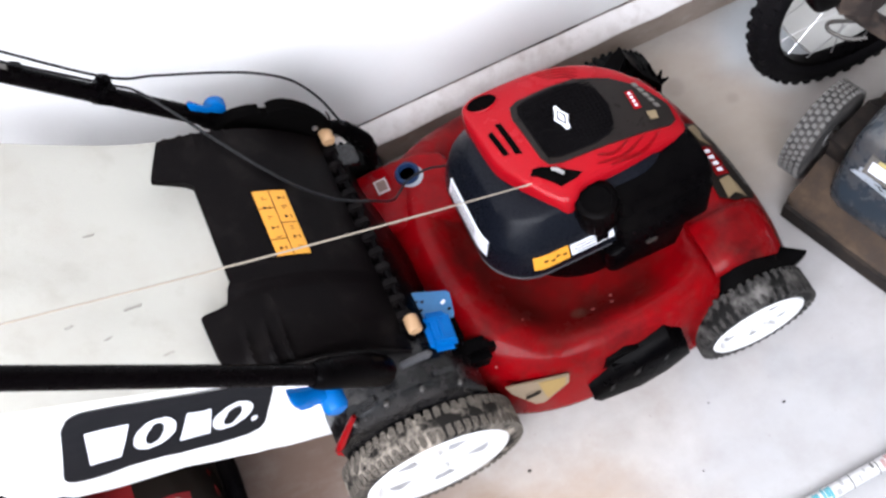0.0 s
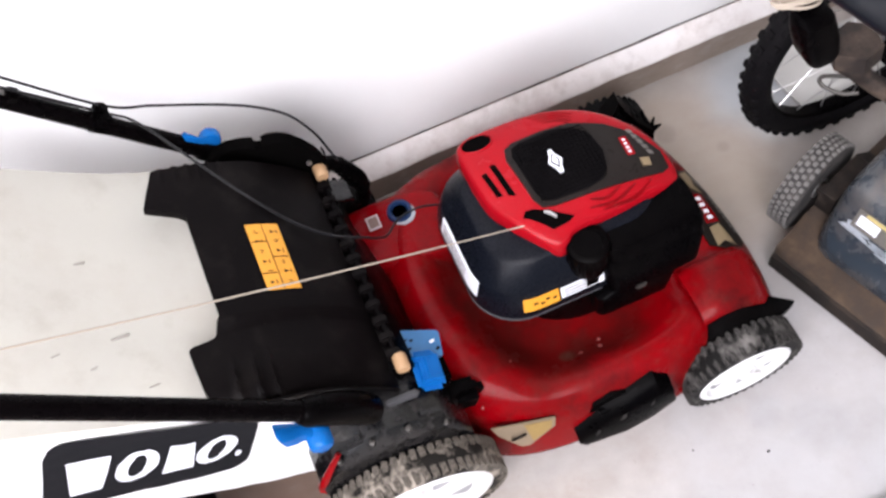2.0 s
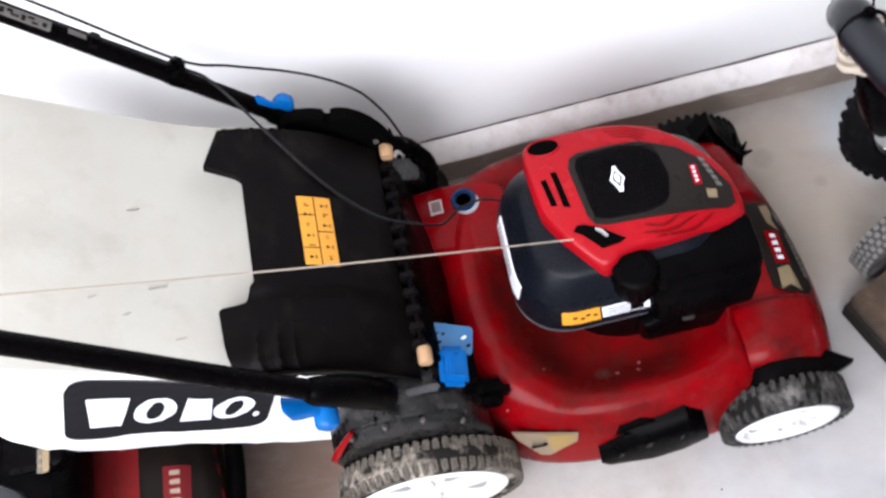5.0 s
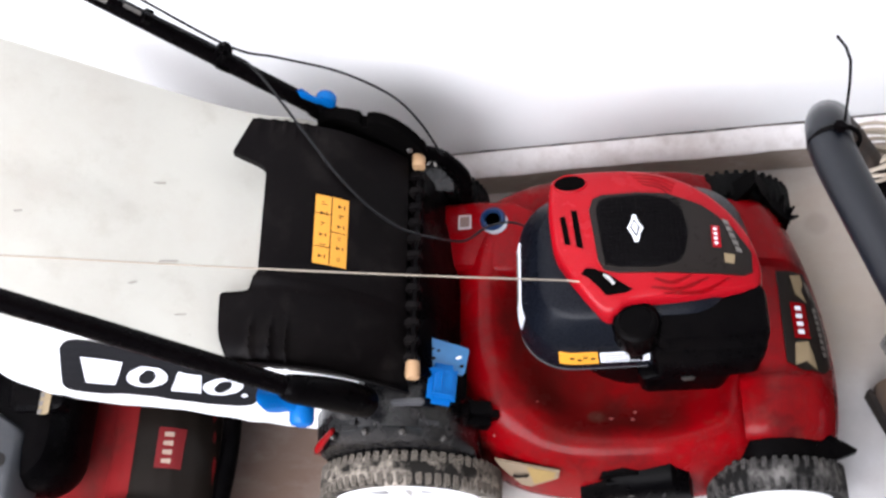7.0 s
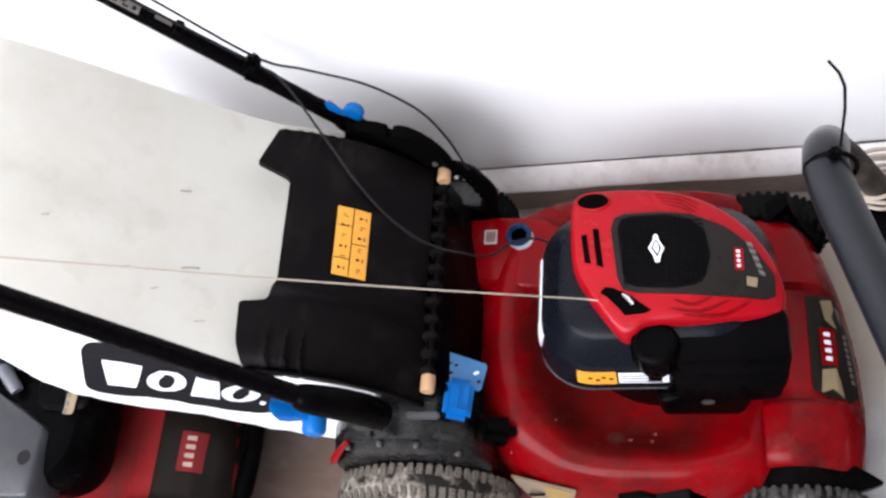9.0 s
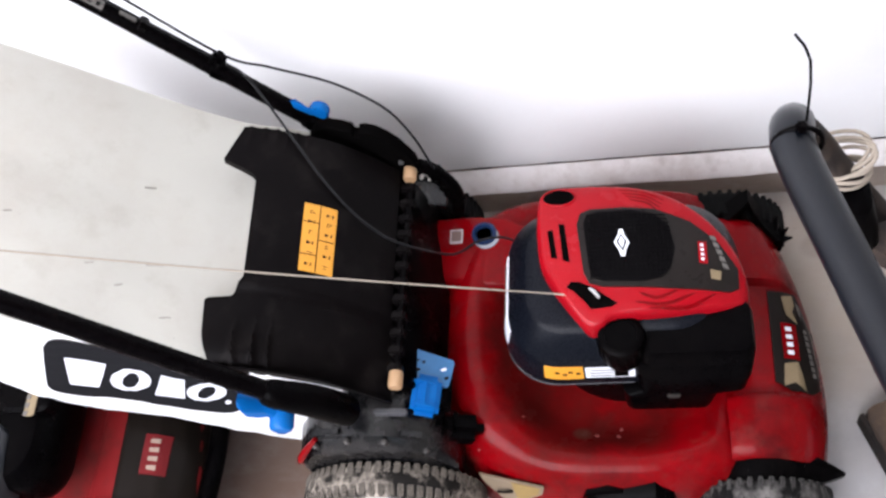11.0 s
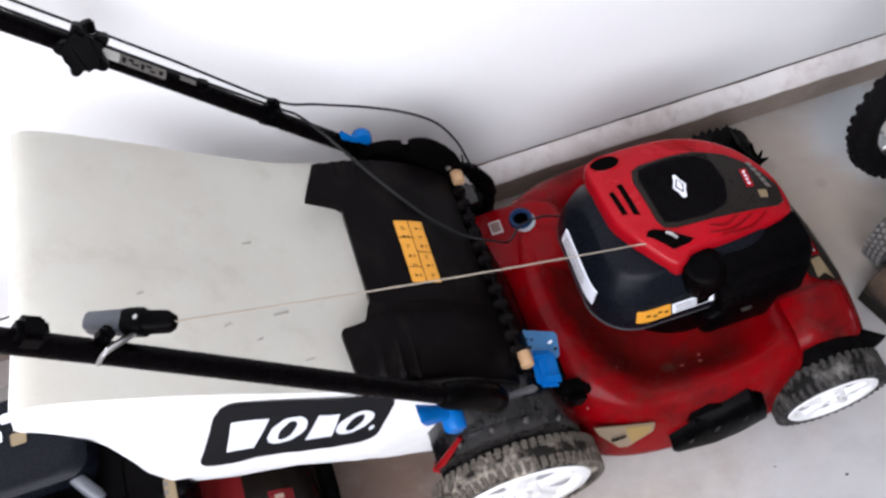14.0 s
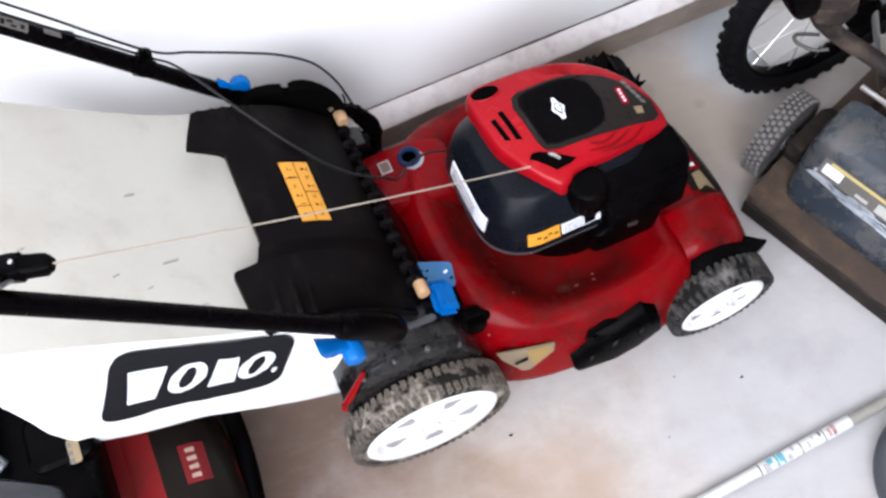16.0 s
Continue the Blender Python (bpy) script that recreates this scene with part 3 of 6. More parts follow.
for pts in ([(0.569, -0.112), (0.588, -0.108), (0.593, -0.128), (0.596, -0.15), (0.581, -0.139), (0.565, -0.146)], [(0.576, -0.004), (0.593, 0.004), (0.595, -0.012), (0.59, -0.026), (0.596, -0.044), (0.58, -0.034)], [(0.597, -0.006), (0.602, -0.012), (0.604, -0.036), (0.6, -0.024)]):
    bm = B()
    draped(bm, pts, front_height, 0.0032, 4)
    part("decal_shape", bm, M_DULLGOLD if pts[0][0] < 0.59 else M_DULLSILVER, front_decal)

# wheels of the mower
wheel(mower, (-0.001, -0.292, 0.138), 0.138, 0.046, 0.1125, -1, 62, M_RUBBER, tall=0.35, fill=0.66)
wheel(mower, (-0.02, 0.178, 0.14), 0.14, 0.046, 0.118, 1, 62, M_TYRE_DARK)
wheel(mower, (0.526, -0.297, 0.098), 0.098, 0.044, 0.0765, -1, 42, M_RUBBER_F, tall=0.4)
wheel(mower, (0.503, 0.151, 0.102), 0.102, 0.044, 0.083, 1, 42, M_TYRE_DARK)

# engine
EX, EY = 0.348, -0.036


def cover_height(x, y):
    f = max(0.0, (x - 0.37) / 0.14)
    r = max(0.0, (0.30 - x) / 0.06)
    return 0.403 - 1.6 * (y + 0.012) ** 2 - 0.034 * f * f - 0.006 * r * r


engine = part("engine", lathe(B(), [(0.12, 0.165), (0.122, 0.215), (0.122, 0.27), (0.09, 0.3)], Matrix.Translation((EX, EY, 0)), 40), M_BLACK, mower, "black engine block under its covers")
bm = B()
loops = []
for z, grow in ((0.266, -0.008), (0.268, 0.005), (0.273, 0.008), (0.285, 0.007), (0.323, -0.002), (0.327, -0.004), (0.359, -0.027), (0.366, -0.034), (0.37, -0.06)):
    loops.append([(x, y, z) for x, y in rounded(0.315 + 2 * grow, 0.24 + 2 * grow, 0.075 + grow * 0.5, 9, EX, EY)])
loft(bm, loops)
shroud = part("shroud", bm, M_SHROUD, engine, "charcoal plastic blower housing")
bm = B()
loft(bm, [[(x, y, z) for x, y in rounded(0.315 + 2 * g, 0.24 + 2 * g, 0.075, 9, EX, EY)] for z, g in ((0.262, -0.004), (0.263, 0.005), (0.266, 0.0075), (0.268, 0.0))])
part("shroud_lip", bm, material("grey_lip", (0.04, 0.04, 0.046), 0.35), shroud, "pale grey edge under the housing")
COVER = [(0.242, 0.03), (0.243, 0.062), (0.252, 0.08), (0.29, 0.084), (0.36, 0.078), (0.42, 0.057), (0.465, 0.025), (0.5, -0.02), (0.513, -0.06), (0.512, -0.088), (0.5, -0.1), (0.42, -0.112), (0.345, -0.116), (0.325, -0.128), (0.31, -0.13), (0.296, -0.118), (0.272, -0.085), (0.262, -0.068), (0.248, -0.04), (0.243, 0.0)]
outline = [p[:2] for p in spline([(x, y, 0) for x, y in COVER + COVER[:1]], 4)][:-1]
bm = B()
loops = []
for f, drop in ((1.02, 0.034), (1.012, 0.014), (1.0, 0.006), (0.975, 0.0015), (0.93, 0), (0.8, 0), (0.6, 0), (0.4, 0), (0.2, 0), (0.05, 0)):
    loops.append([(EX + 0.02 + (x - EX - 0.02) * f, -0.02 + (y + 0.02) * f, cover_height(EX + 0.02 + (x - EX - 0.02) * f, -0.02 + (y + 0.02) * f) - drop) for x, y in outline])
loft(bm, loops)
cover = part("engine_cover", bm, M_RED_PLASTIC, engine, "bright red plastic engine cover", 50)


def film(name, outline, mat, parent, lift=0.0015, height=cover_height, label=""):
    bm = B()
    draped(bm, outline, height, lift)
    return part(name, bm, mat, parent, label)


PANEL = [(0.297, 0.012), (0.302, 0.03), (0.315, 0.036), (0.36, 0.036), (0.4, 0.031), (0.445, 0.012), (0.48, -0.017), (0.503, -0.052), (0.502, -0.078), (0.49, -0.084), (0.42, -0.084), (0.33, -0.079), (0.312, -0.074), (0.305, -0.06)]
panel = film("cover_panel", PANEL, material("panel_grey", (0.012, 0.0095, 0.0085), 0.3, spec=0.12), cover, 0.0025, label="charcoal panel set into the red cover")
GRILLE = [(0.306, 0.012), (0.311, 0.026), (0.325, 0.03), (0.37, 0.03), (0.4, 0.022), (0.418, 0.002), (0.424, -0.03), (0.417, -0.058), (0.405, -0.07), (0.38, -0.075), (0.33, -0.072), (0.317, -0.066), (0.312, -0.052)]
grille = film("air_grille", GRILLE, M_MESH, panel, 0.0045, label="fine black air intake mesh")
for k in range(15):
    y = 0.02 - 0.0062 * k
    x0 = 0.312 + 0.0012 * max(0, -k + 2) + 0.002 * max(0, k - 12)
    x1 = 0.42 - 0.7 * max(0.0, abs(y + 0.022) - 0.02) ** 1.25
    bm = B()
    sweep(bm, [(x, y, cover_height(x, y) + 0.0046) for x in (x0 + (x1 - x0) * j / 4 for j in range(5))], 0.0007, 6)
    part("mesh_bar", bm, M_BLACK, grille)
for k in range(17):
    x = 0.315 + 0.0062 * k
    y0 = 0.026 - 0.0035 * max(0, k - 11)
    y1 = -0.07 + 0.0035 * max(0, k - 13)
    bm = B()
    sweep(bm, [(x, y, cover_height(x, y) + 0.0046) for y in (y0 + (y1 - y0) * j / 4 for j in range(5))], 0.0007, 6)
    part("mesh_bar", bm, M_BLACK, grille)
film("emblem", [(0.346, -0.021), (0.3515, -0.011), (0.3535, -0.002), (0.358, -0.002), (0.3605, -0.012), (0.3665, -0.022), (0.362, -0.031), (0.36, -0.041), (0.3545, -0.041), (0.3515, -0.031)], M_PAPER, panel, 0.0068, label="white diamond emblem")
film("emblem_line", [(0.3495, -0.0215), (0.3555, -0.009), (0.3625, -0.0215), (0.3575, -0.035)], M_INK, panel, 0.0076)
film("emblem_core", [(0.352, -0.0215), (0.3557, -0.0125), (0.36, -0.0215), (0.3572, -0.031)], M_PAPER, panel, 0.0084)
badge(panel, 0.459, -0.034, 0.011, 0.03, cover_height, 0.004)
for k in range(5):
    x, y = 0.4695 + 0.0032 * k, -0.008 - 0.0095 * k
    film("tag_shape", [(x, y), (x + 0.007, y - 0.002), (x + 0.0085, y - 0.008), (x + 0.0015, y - 0.0065)], M_DULLSILVER, panel, 0.004)
film("tag_shape", [(0.467, -0.057), (0.481, -0.058), (0.479, -0.07), (0.467, -0.069)], M_DULLGOLD, panel, 0.004)


def ellipse(cx, cy, rx, ry, turn=0.0, n=20):
    c, s = math.cos(turn), math.sin(turn)
    return [(cx + c * rx * math.cos(t) - s * ry * math.sin(t), cy + s * rx * math.cos(t) + c * ry * math.sin(t)) for t in (2 * math.pi * k / n for k in range(n))]


# black films on the red cover paint the dark inside its openings
film("dipstick_opening", ellipse(0.2725, 0.063, 0.0225, 0.0145, -0.12), M_HOLE, cover, 0.001, label="dark oval opening in the red cover")
bm = B()
sweep(bm, [(x, y, cover_height(x, y) + 0.0005) for x, y in ellipse(0.2725, 0.063, 0.023, 0.015, -0.12, 28) + ellipse(0.2725, 0.063, 0.023, 0.015, -0.12, 28)[:1]], 0.0014, 8, False)
part("opening_rim", bm, M_RED_PLASTIC, cover)
for slot in ([(0.257, 0.007), (0.2645, 0.008), (0.2705, -0.036), (0.2625, -0.034)], [(0.2725, 0.016), (0.2805, 0.015), (0.287, -0.043), (0.278, -0.039)]):
    film("vent_slot_shade", slot, M_HOLE, cover, 0.0008)
film("rope_port", [(0.282, -0.077), (0.288, -0.07), (0.299, -0.071), (0.317, -0.08), (0.347, -0.101), (0.338, -0.105), (0.313, -0.107), (0.304, -0.096), (0.291, -0.083)], M_HOLE, cover, 0.0008, label="dark opening for the starter rope")


def arc_slot_shade(pts, wide):
    """A narrow curved strip, tapered to both ends, deep red to paint a slot's shade."""
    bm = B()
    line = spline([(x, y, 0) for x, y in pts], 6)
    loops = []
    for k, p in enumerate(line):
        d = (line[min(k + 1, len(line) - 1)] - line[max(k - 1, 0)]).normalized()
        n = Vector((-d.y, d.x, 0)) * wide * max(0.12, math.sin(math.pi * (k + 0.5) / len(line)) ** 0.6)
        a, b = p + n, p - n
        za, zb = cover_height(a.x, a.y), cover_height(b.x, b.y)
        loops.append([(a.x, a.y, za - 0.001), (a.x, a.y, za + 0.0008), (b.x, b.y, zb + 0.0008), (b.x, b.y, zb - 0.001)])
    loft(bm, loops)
    part("vent_slot_shade", bm, M_RED, cover)


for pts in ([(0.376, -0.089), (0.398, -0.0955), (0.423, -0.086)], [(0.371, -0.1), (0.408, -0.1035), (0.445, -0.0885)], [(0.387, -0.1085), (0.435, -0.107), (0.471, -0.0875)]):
    arc_slot_shade(pts, 0.0021)
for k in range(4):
    arc_slot_shade([(0.354 + 0.005 * k, 0.069 - 0.0062 * k), (0.386 + 0.002 * k, 0.063 - 0.0068 * k), (0.414 - 0.003 * k, 0.047 - 0.0062 * k)], 0.001)
bm = B()
sweep(bm, [(0.311, -0.081, cover_height(0.311, -0.081) + 0.003), (0.317, -0.086, cover_height(0.317, -0.086) + 0.005), (0.324, -0.094, cover_height(0.324, -0.094) + 0.003)], [0.0018, 0.003, 0.0024], 8)
part("rope_guide", bm, M_METAL, cover, "bright metal rope guide")

# fuel cap, air filter housing and muffler side
bm = lathe(B(), [(0.028, 0.315), (0.0305, 0.325), (0.0305, 0.366), (0.0295, 0.372), (0.026, 0.375), (0.021, 0.3755), (0.0205, 0.373), (0.006, 0.373)], Matrix.Translation((0.3485, -0.138, 0)), 36)
cap = part("fuel_cap", bm, M_BLACK, engine, "round black ribbed fuel cap")
for k in range(18):
    a = 2 * math.pi * k / 18
    bm = B()
    box(bm, (0.3485 + 0.031 * math.cos(a), -0.138 + 0.031 * math.sin(a), 0.347), (0.0025, 0.0035, 0.034), 0.001, (0, 0, math.degrees(a)), 1)
    part("cap_rib", bm, M_BLACK, cap)
bm = B()
box(bm, (0.345, -0.145, 0.3), (0.042, 0.036, 0.06), 0.012)
part("tank_neck", bm, M_BLACK, engine)
bm = B()
loft(bm, [[(x, y, z) for x, y in rounded(w, h, 0.014, 4, cx, cy)] for z, w, h, cx, cy in ((0.205, 0.118, 0.05, 0.405, -0.155), (0.262, 0.13, 0.062, 0.41, -0.15), (0.268, 0.142, 0.075, 0.437, -0.143), (0.32, 0.15, 0.07, 0.44, -0.138), (0.332, 0.142, 0.06, 0.44, -0.136))])
air_box = part("air_filter_box", bm, M_BLACK, engine, "black air filter housing")
bm = B()
loft(bm, [[(x, y, z) for x, y in rounded(w, h, 0.02, 4, cx, cy)] for z, w, h, cx, cy in ((0.325, 0.11, 0.03, 0.452, -0.125), (0.35, 0.12, 0.03, 0.45, -0.12), (0.356, 0.11, 0.022, 0.45, -0.118))])
part("filter_lid", bm, M_BLACK, air_box)
bm = B()
loft(bm, [[(x, y, z) for x, y in rounded(w, h, 0.016, 4, cx, cy)] for z, w, h, cx, cy in ((0.28, 0.142, 0.084, 0.444, -0.13), (0.346, 0.146, 0.08, 0.444, -0.126), (0.357, 0.14, 0.072, 0.444, -0.123), (0.36, 0.12, 0.05, 0.444, -0.12))])
part("muffler_guard", bm, M_BLACK, engine, "black guard beside the red cover")
bm = B()
box(bm, (0.412, -0.182, 0.262), (0.018, 0.006, 0.008), 0.002)
part("latch", bm, M_DARKMETAL, air_box)

# labels on the shroud, bent round its sides
def side_label(name, pts, z0, z1, mat, parent, out=0.0012, label=""):
    """A strip on the housing's leaning side, along a path of (x, y) on its plan."""
    bm = B()
    loops = []
    for x, y in pts:
        core = Vector((min(max(x, EX - 0.0825), EX + 0.0825), min(max(y, EY - 0.045), EY + 0.045), 0))
        n = (Vector((x, y, 0)) - core).normalized()
        g0, g1 = (0.007 - 0.237 * (z - 0.285) for z in (z0, z1))
        foot = core + n * 0.075
        loops.append([foot + n * (g + o) + Vector((0, 0, z)) for g, z, o in ((g0, z0, -0.002), (g1, z1, -0.002), (g1, z1, out), (g0, z0, out))])
    loft(bm, loops)
    return part(name, bm, mat, parent, label)


def plan(a0, a1, n):
    """Points round the housing's rear near corner, by angle."""
    return [(EX - 0.0825 + 0.075 * math.cos(radians(a0 + (a1 - a0) * k / n)), EY - 0.045 + 0.075 * math.sin(radians(a0 + (a1 - a0) * k / n))) for k in range(n + 1)]


warn = side_label("warning_label", plan(252, 270, 4) + [(0.27 + 0.024 * k / 2, EY - 0.12) for k in range(3)], 0.288, 0.314, M_ORANGE, shroud, 0.0015, "orange warning label")
for x, up in ((0.256, 0.004), (0.266, 0.0), (0.274, 0.005), (0.284, 0.002)):
    side_label("rule", [(x, EY - 0.12), (x + 0.006, EY - 0.12)], 0.297 + up, 0.3005 + up, M_INK, warn, 0.0022)
white = side_label("spec_label", [(0.297 + 0.066 * k / 6, EY - 0.12) for k in range(7)], 0.29, 0.311, M_PAPER, shroud, 0.0015, "white printed label")
for z in (0.294, 0.3, 0.306):
    side_label("rule", [(0.302 + 0.05 * k / 4, EY - 0.12) for k in range(5)], z, z + 0.0014, M_DULLSILVER, white, 0.0022)
tall = side_label("spec_label", [(EX - 0.1575, 0.012), (EX - 0.1575, -0.03), (EX - 0.1575, -0.075)] + plan(180, 200, 4), 0.292, 0.324, M_PAPER, shroud, 0.0015, "white printed label with faint lines")
for z in (0.298, 0.305, 0.314):
    side_label("rule", [(EX - 0.1575, 0.005), (EX - 0.1575, -0.03), (EX - 0.1575, -0.075)], z, z + 0.0015, M_DULLSILVER, tall, 0.0022)
bm = B()
box(bm, (0.3615, -0.1705, 0.25), (0.005, 0.006, 0.03), 0.002)
part("blue_valve", bm, material("dull_blue", (0.004, 0.05, 0.1), 0.5), engine, "blue fuel valve tab")

# ---- rear of the mower: discharge housing, hinge, flap ----
bm = B()
prof = [(0.09, 0.2), (0.088, 0.245), (0.08, 0.285), (0.068, 0.345), (0.058, 0.365), (0.03, 0.362), (0.0, 0.33), (-0.02, 0.22), (-0.02, 0.15), (0.085, 0.15)]
loft(bm, [[(x - back * (x > 0.06), y, z) for x, z in prof] for y, back in ((-0.19, 0.004), (-0.186, 0.0), (-0.02, 0.0), (0.06, 0.012), (0.1, 0.02), (0.145, 0.022), (0.149, 0.026))])
housing = part("rear_housing", bm, M_BLACK, mower, "black moulded rear discharge housing", 30)
bm = B()
sweep(bm, [(0.052, -0.205, 0.374), (0.052, 0.165, 0.374)], 0.0055, 12)
hinge = part("hinge_rod", bm, M_TUBE, housing)
for k in range(12):
    bm = B()
    y = -0.174 + k * 0.0255
    box(bm, (0.05, y, 0.372), (0.02, 0.014, 0.02), 0.003)
    part("hinge_knuckle", bm, M_FLAP, hinge)
for y in (-0.194, 0.127):
    bm = B()
    sweep(bm, [(0.055, y - 0.0115, 0.385), (0.055, y - 0.0095, 0.385), (0.055, y + 0.0095, 0.385), (0.055, y + 0.0115, 0.385)], [0.0085, 0.0098, 0.0098, 0.0085], 16)
    part("hinge_bush", bm, M_WOOD, hinge, "tan bush on the hinge rod")

FLAP_PROFILE = spline([(0.04, 0, 0.377), (0.01, 0, 0.417), (-0.03, 0, 0.459), (-0.075, 0, 0.489), (-0.12, 0, 0.51), (-0.19, 0, 0.53)], 8)


def flap_at(s):
    """A point of the flap's side line, s from 0 at the hinge to 1 at the back edge."""
    f = min(max(s, 0), 1) * (len(FLAP_PROFILE) - 1)
    k = min(int(f), len(FLAP_PROFILE) - 2)
    return FLAP_PROFILE[k].lerp(FLAP_PROFILE[k + 1], f - k)


def flap_height(x, y):
    ps = FLAP_PROFILE
    for a, b in zip(ps, ps[1:]):
        if b.x <= x <= a.x:
            return a.z + (b.z - a.z) * (x - a.x) / (b.x - a.x) + flap_step(y)
    return ps[-1].z if x < ps[-1].x else ps[0].z


def flap_step(y):
    droop = -0.35 * max(0.0, -0.17 - y) - 0.6 * max(0.0, -0.195 - y)
    return -0.009 * min(1, max(0, (-0.1 - y) / 0.01)) + droop + 0.05 * max(-0.1, y + 0.02)


bm = B()
YS = [-0.21, -0.206, -0.2, -0.19, -0.18, -0.17, -0.16, -0.15, -0.14, -0.13, -0.125, -0.122, -0.12, -0.118, -0.116, -0.112, -0.105, -0.1, -0.097, -0.092, -0.06, -0.03, 0.0, 0.03, 0.055, 0.062, 0.068, 0.08, 0.1, 0.112, 0.12, 0.126, 0.13, 0.133]
NS = 110
top, low = [], []
for y in YS:
    if y <= -0.092:
        end = float(np.interp(y, [-0.21, -0.203, -0.18, -0.125, -0.122, -0.12, -0.117, -0.112, -0.1, -0.092], [0.905, 0.925, 0.94, 0.95, 0.945, 0.935, 0.862, 0.852, 0.832, 0.815]))
    elif y >= 0.072:
        end = 0.945 - 1.15 * (y - 0.08) - 0.35 * max(0, 0.085 - y)
    else:
        end = 0.815
    if 0.058 < y < 0.08:
        end = 0.815 + 0.128 * (y - 0.058) / 0.022
    rt, rl = [], []
    for k in range(NS + 1):
        s = end * k / NS
        p = flap_at(s)
        z = p.z + flap_step(y)
        if y < -0.15 and 0.62 < s < 0.9:
            z += 0.007 * min(1, (-0.15 - y) / 0.02) * max(0, math.sin((s - 0.63 + 0.4 * (y + 0.15)) * 2 * math.pi / 0.085)) ** 4
        if y > 0.118 and s > 0.55:
            z += 0.003 * max(0, math.sin(s * 2 * math.pi / 0.06))
        drop = 0.012 if k == NS else 0.006
        rt.append(bm.verts.new((p.x, y, z)))
        rl.append(bm.verts.new((p.x - 0.003, y, z - drop)))
    top.append(rt)
    low.append(rl)
for a in range(len(YS) - 1):
    for k in range(NS):
        bm.faces.new((top[a][k], top[a][k + 1], top[a + 1][k + 1], top[a + 1][k]))
        bm.faces.new((low[a][k], low[a + 1][k], low[a + 1][k + 1], low[a][k + 1]))
    bm.faces.new((top[a][NS], low[a][NS], low[a + 1][NS], top[a + 1][NS]))
    bm.faces.new((top[a][0], top[a + 1][0], low[a + 1][0], low[a][0]))
for a in (0, -1):
    for k in range(NS):
        bm.faces.new((top[a][k], low[a][k], low[a][k + 1], top[a][k + 1]))
flap = part("rear_flap", bm, M_FLAP, mower, "black moulded plastic rear flap resting on the bag", 45)
# hem along the far and near sides of the flap
bm = B()
loft(bm, [[(p.x, -0.211, p.z + flap_step(-0.21)), (p.x, -0.207, p.z + flap_step(-0.207)), (p.x - 0.001, -0.21, p.z - 0.022), (p.x - 0.001, -0.213, p.z - 0.022)] for p in (flap_at(0.91 * k / 20) for k in range(21))])
part("flap_hem", bm, M_FLAP, flap)

# orange warning label on the flap: two columns of printed boxes
def sheet(name, x0, x1, y0, y1, mat, parent, lift, label="", height=flap_height):
    bm = B()
    n, loops = 8, []
    for k in range(n + 1):
        x = x0 + (x1 - x0) * k / n
        za, zb = height(x, y0) + lift, height(x, y1) + lift
        loops.append([(x, y0, za - 0.001), (x, y1, zb - 0.001), (x, y1, zb), (x, y0, za)])
    loft(bm, loops)
    return part(name, bm, mat, parent, label)


label_plate = sheet("warning_label", -0.062, -0.024, -0.072, 0.028, M_ORANGE, flap, 0.0016, "orange warning label with rows of small pictograms")
sheet("rule", -0.0432, -0.0422, -0.071, 0.027, M_INK, label_plate, 0.0022)
for k, y in enumerate((-0.048, -0.024, 0.0)):
    sheet("rule", -0.0612 if k != 1 else -0.043, -0.0425 if k != 1 else -0.025, y, y + 0.0009, M_INK, label_plate, 0.0022)
random.seed(5)
for col in (-0.0585, -0.0385):
    for k in range(6):
        y = -0.064 + 0.0155 * k + random.uniform(-0.001, 0.001)
        if (k + (col < -0.05)) % 2:
            film("pictogram", [(col + 0.003, y), (col + 0.003, y + 0.005), (col + 0.0075, y + 0.0025)], M_INK, label_plate, 0.0022, flap_height)
            sheet("pictogram", col + 0.0095, col + 0.0108, y, y + 0.005, M_INK, label_plate, 0.0022)
        else:
            for j in range(2):
                yy = y + 0.0035 * j
                sheet("pictogram", col + 0.004, col + random.uniform(0.0065, 0.011), yy, yy + 0.0009, M_INK, label_plate, 0.0022)

# blue lever and its plate beside the hinge
bm = B()
slab(bm, rounded(0.06, 0.04, 0.004), pose(0.086, -0.155, 0.322, 0, 25, -12), 0.005, 0.0015)
lever_plate = part("lever_plate", bm, material("pale_blue_label", (0.024, 0.12, 0.27), 0.4, grain=90, vary=0.5, bump=0), housing, "pale blue plate with worn marks")
for x, y, l in ((0.07, -0.146, 0.006), (0.078, -0.148, 0.005), (0.104, -0.156, 0.008), (0.072, -0.16, 0.005), (0.108, -0.168, 0.006)):
    bm = B()
    slab(bm, rounded(l, 0.004, 0.001), pose(x, y, 0.3275 - 0.466 * (x - 0.086), 0, 25, 30), 0.001)
    part("mark", bm, M_INK if l < 0.007 else M_PAPER, lever_plate)
bm = B()
box(bm, (0.083, -0.196, 0.328), (0.04, 0.058, 0.016), 0.007, (0, 25, -5))
box(bm, (0.083, -0.196, 0.337), (0.01, 0.04, 0.012), 0.004, (0, 25, -5))
box(bm, (0.082, -0.18, 0.337), (0.03, 0.008, 0.01), 0.003, (0, 25, -5))
box(bm, (0.085, -0.214, 0.336), (0.03, 0.009, 0.01), 0.003, (0, 25, -5))
part("lever", bm, M_BLUE, lever_plate, "blue moulded lever")
bm = B()
box(bm, (0.086, -0.175, 0.303), (0.055, 0.08, 0.03), 0.01, (0, 38, 0))
box(bm, (0.115, -0.213, 0.235), (0.06, 0.035, 0.05), 0.012, (0, 20, 0))
box(bm, (0.075, -0.215, 0.26), (0.07, 0.04, 0.05), 0.012)
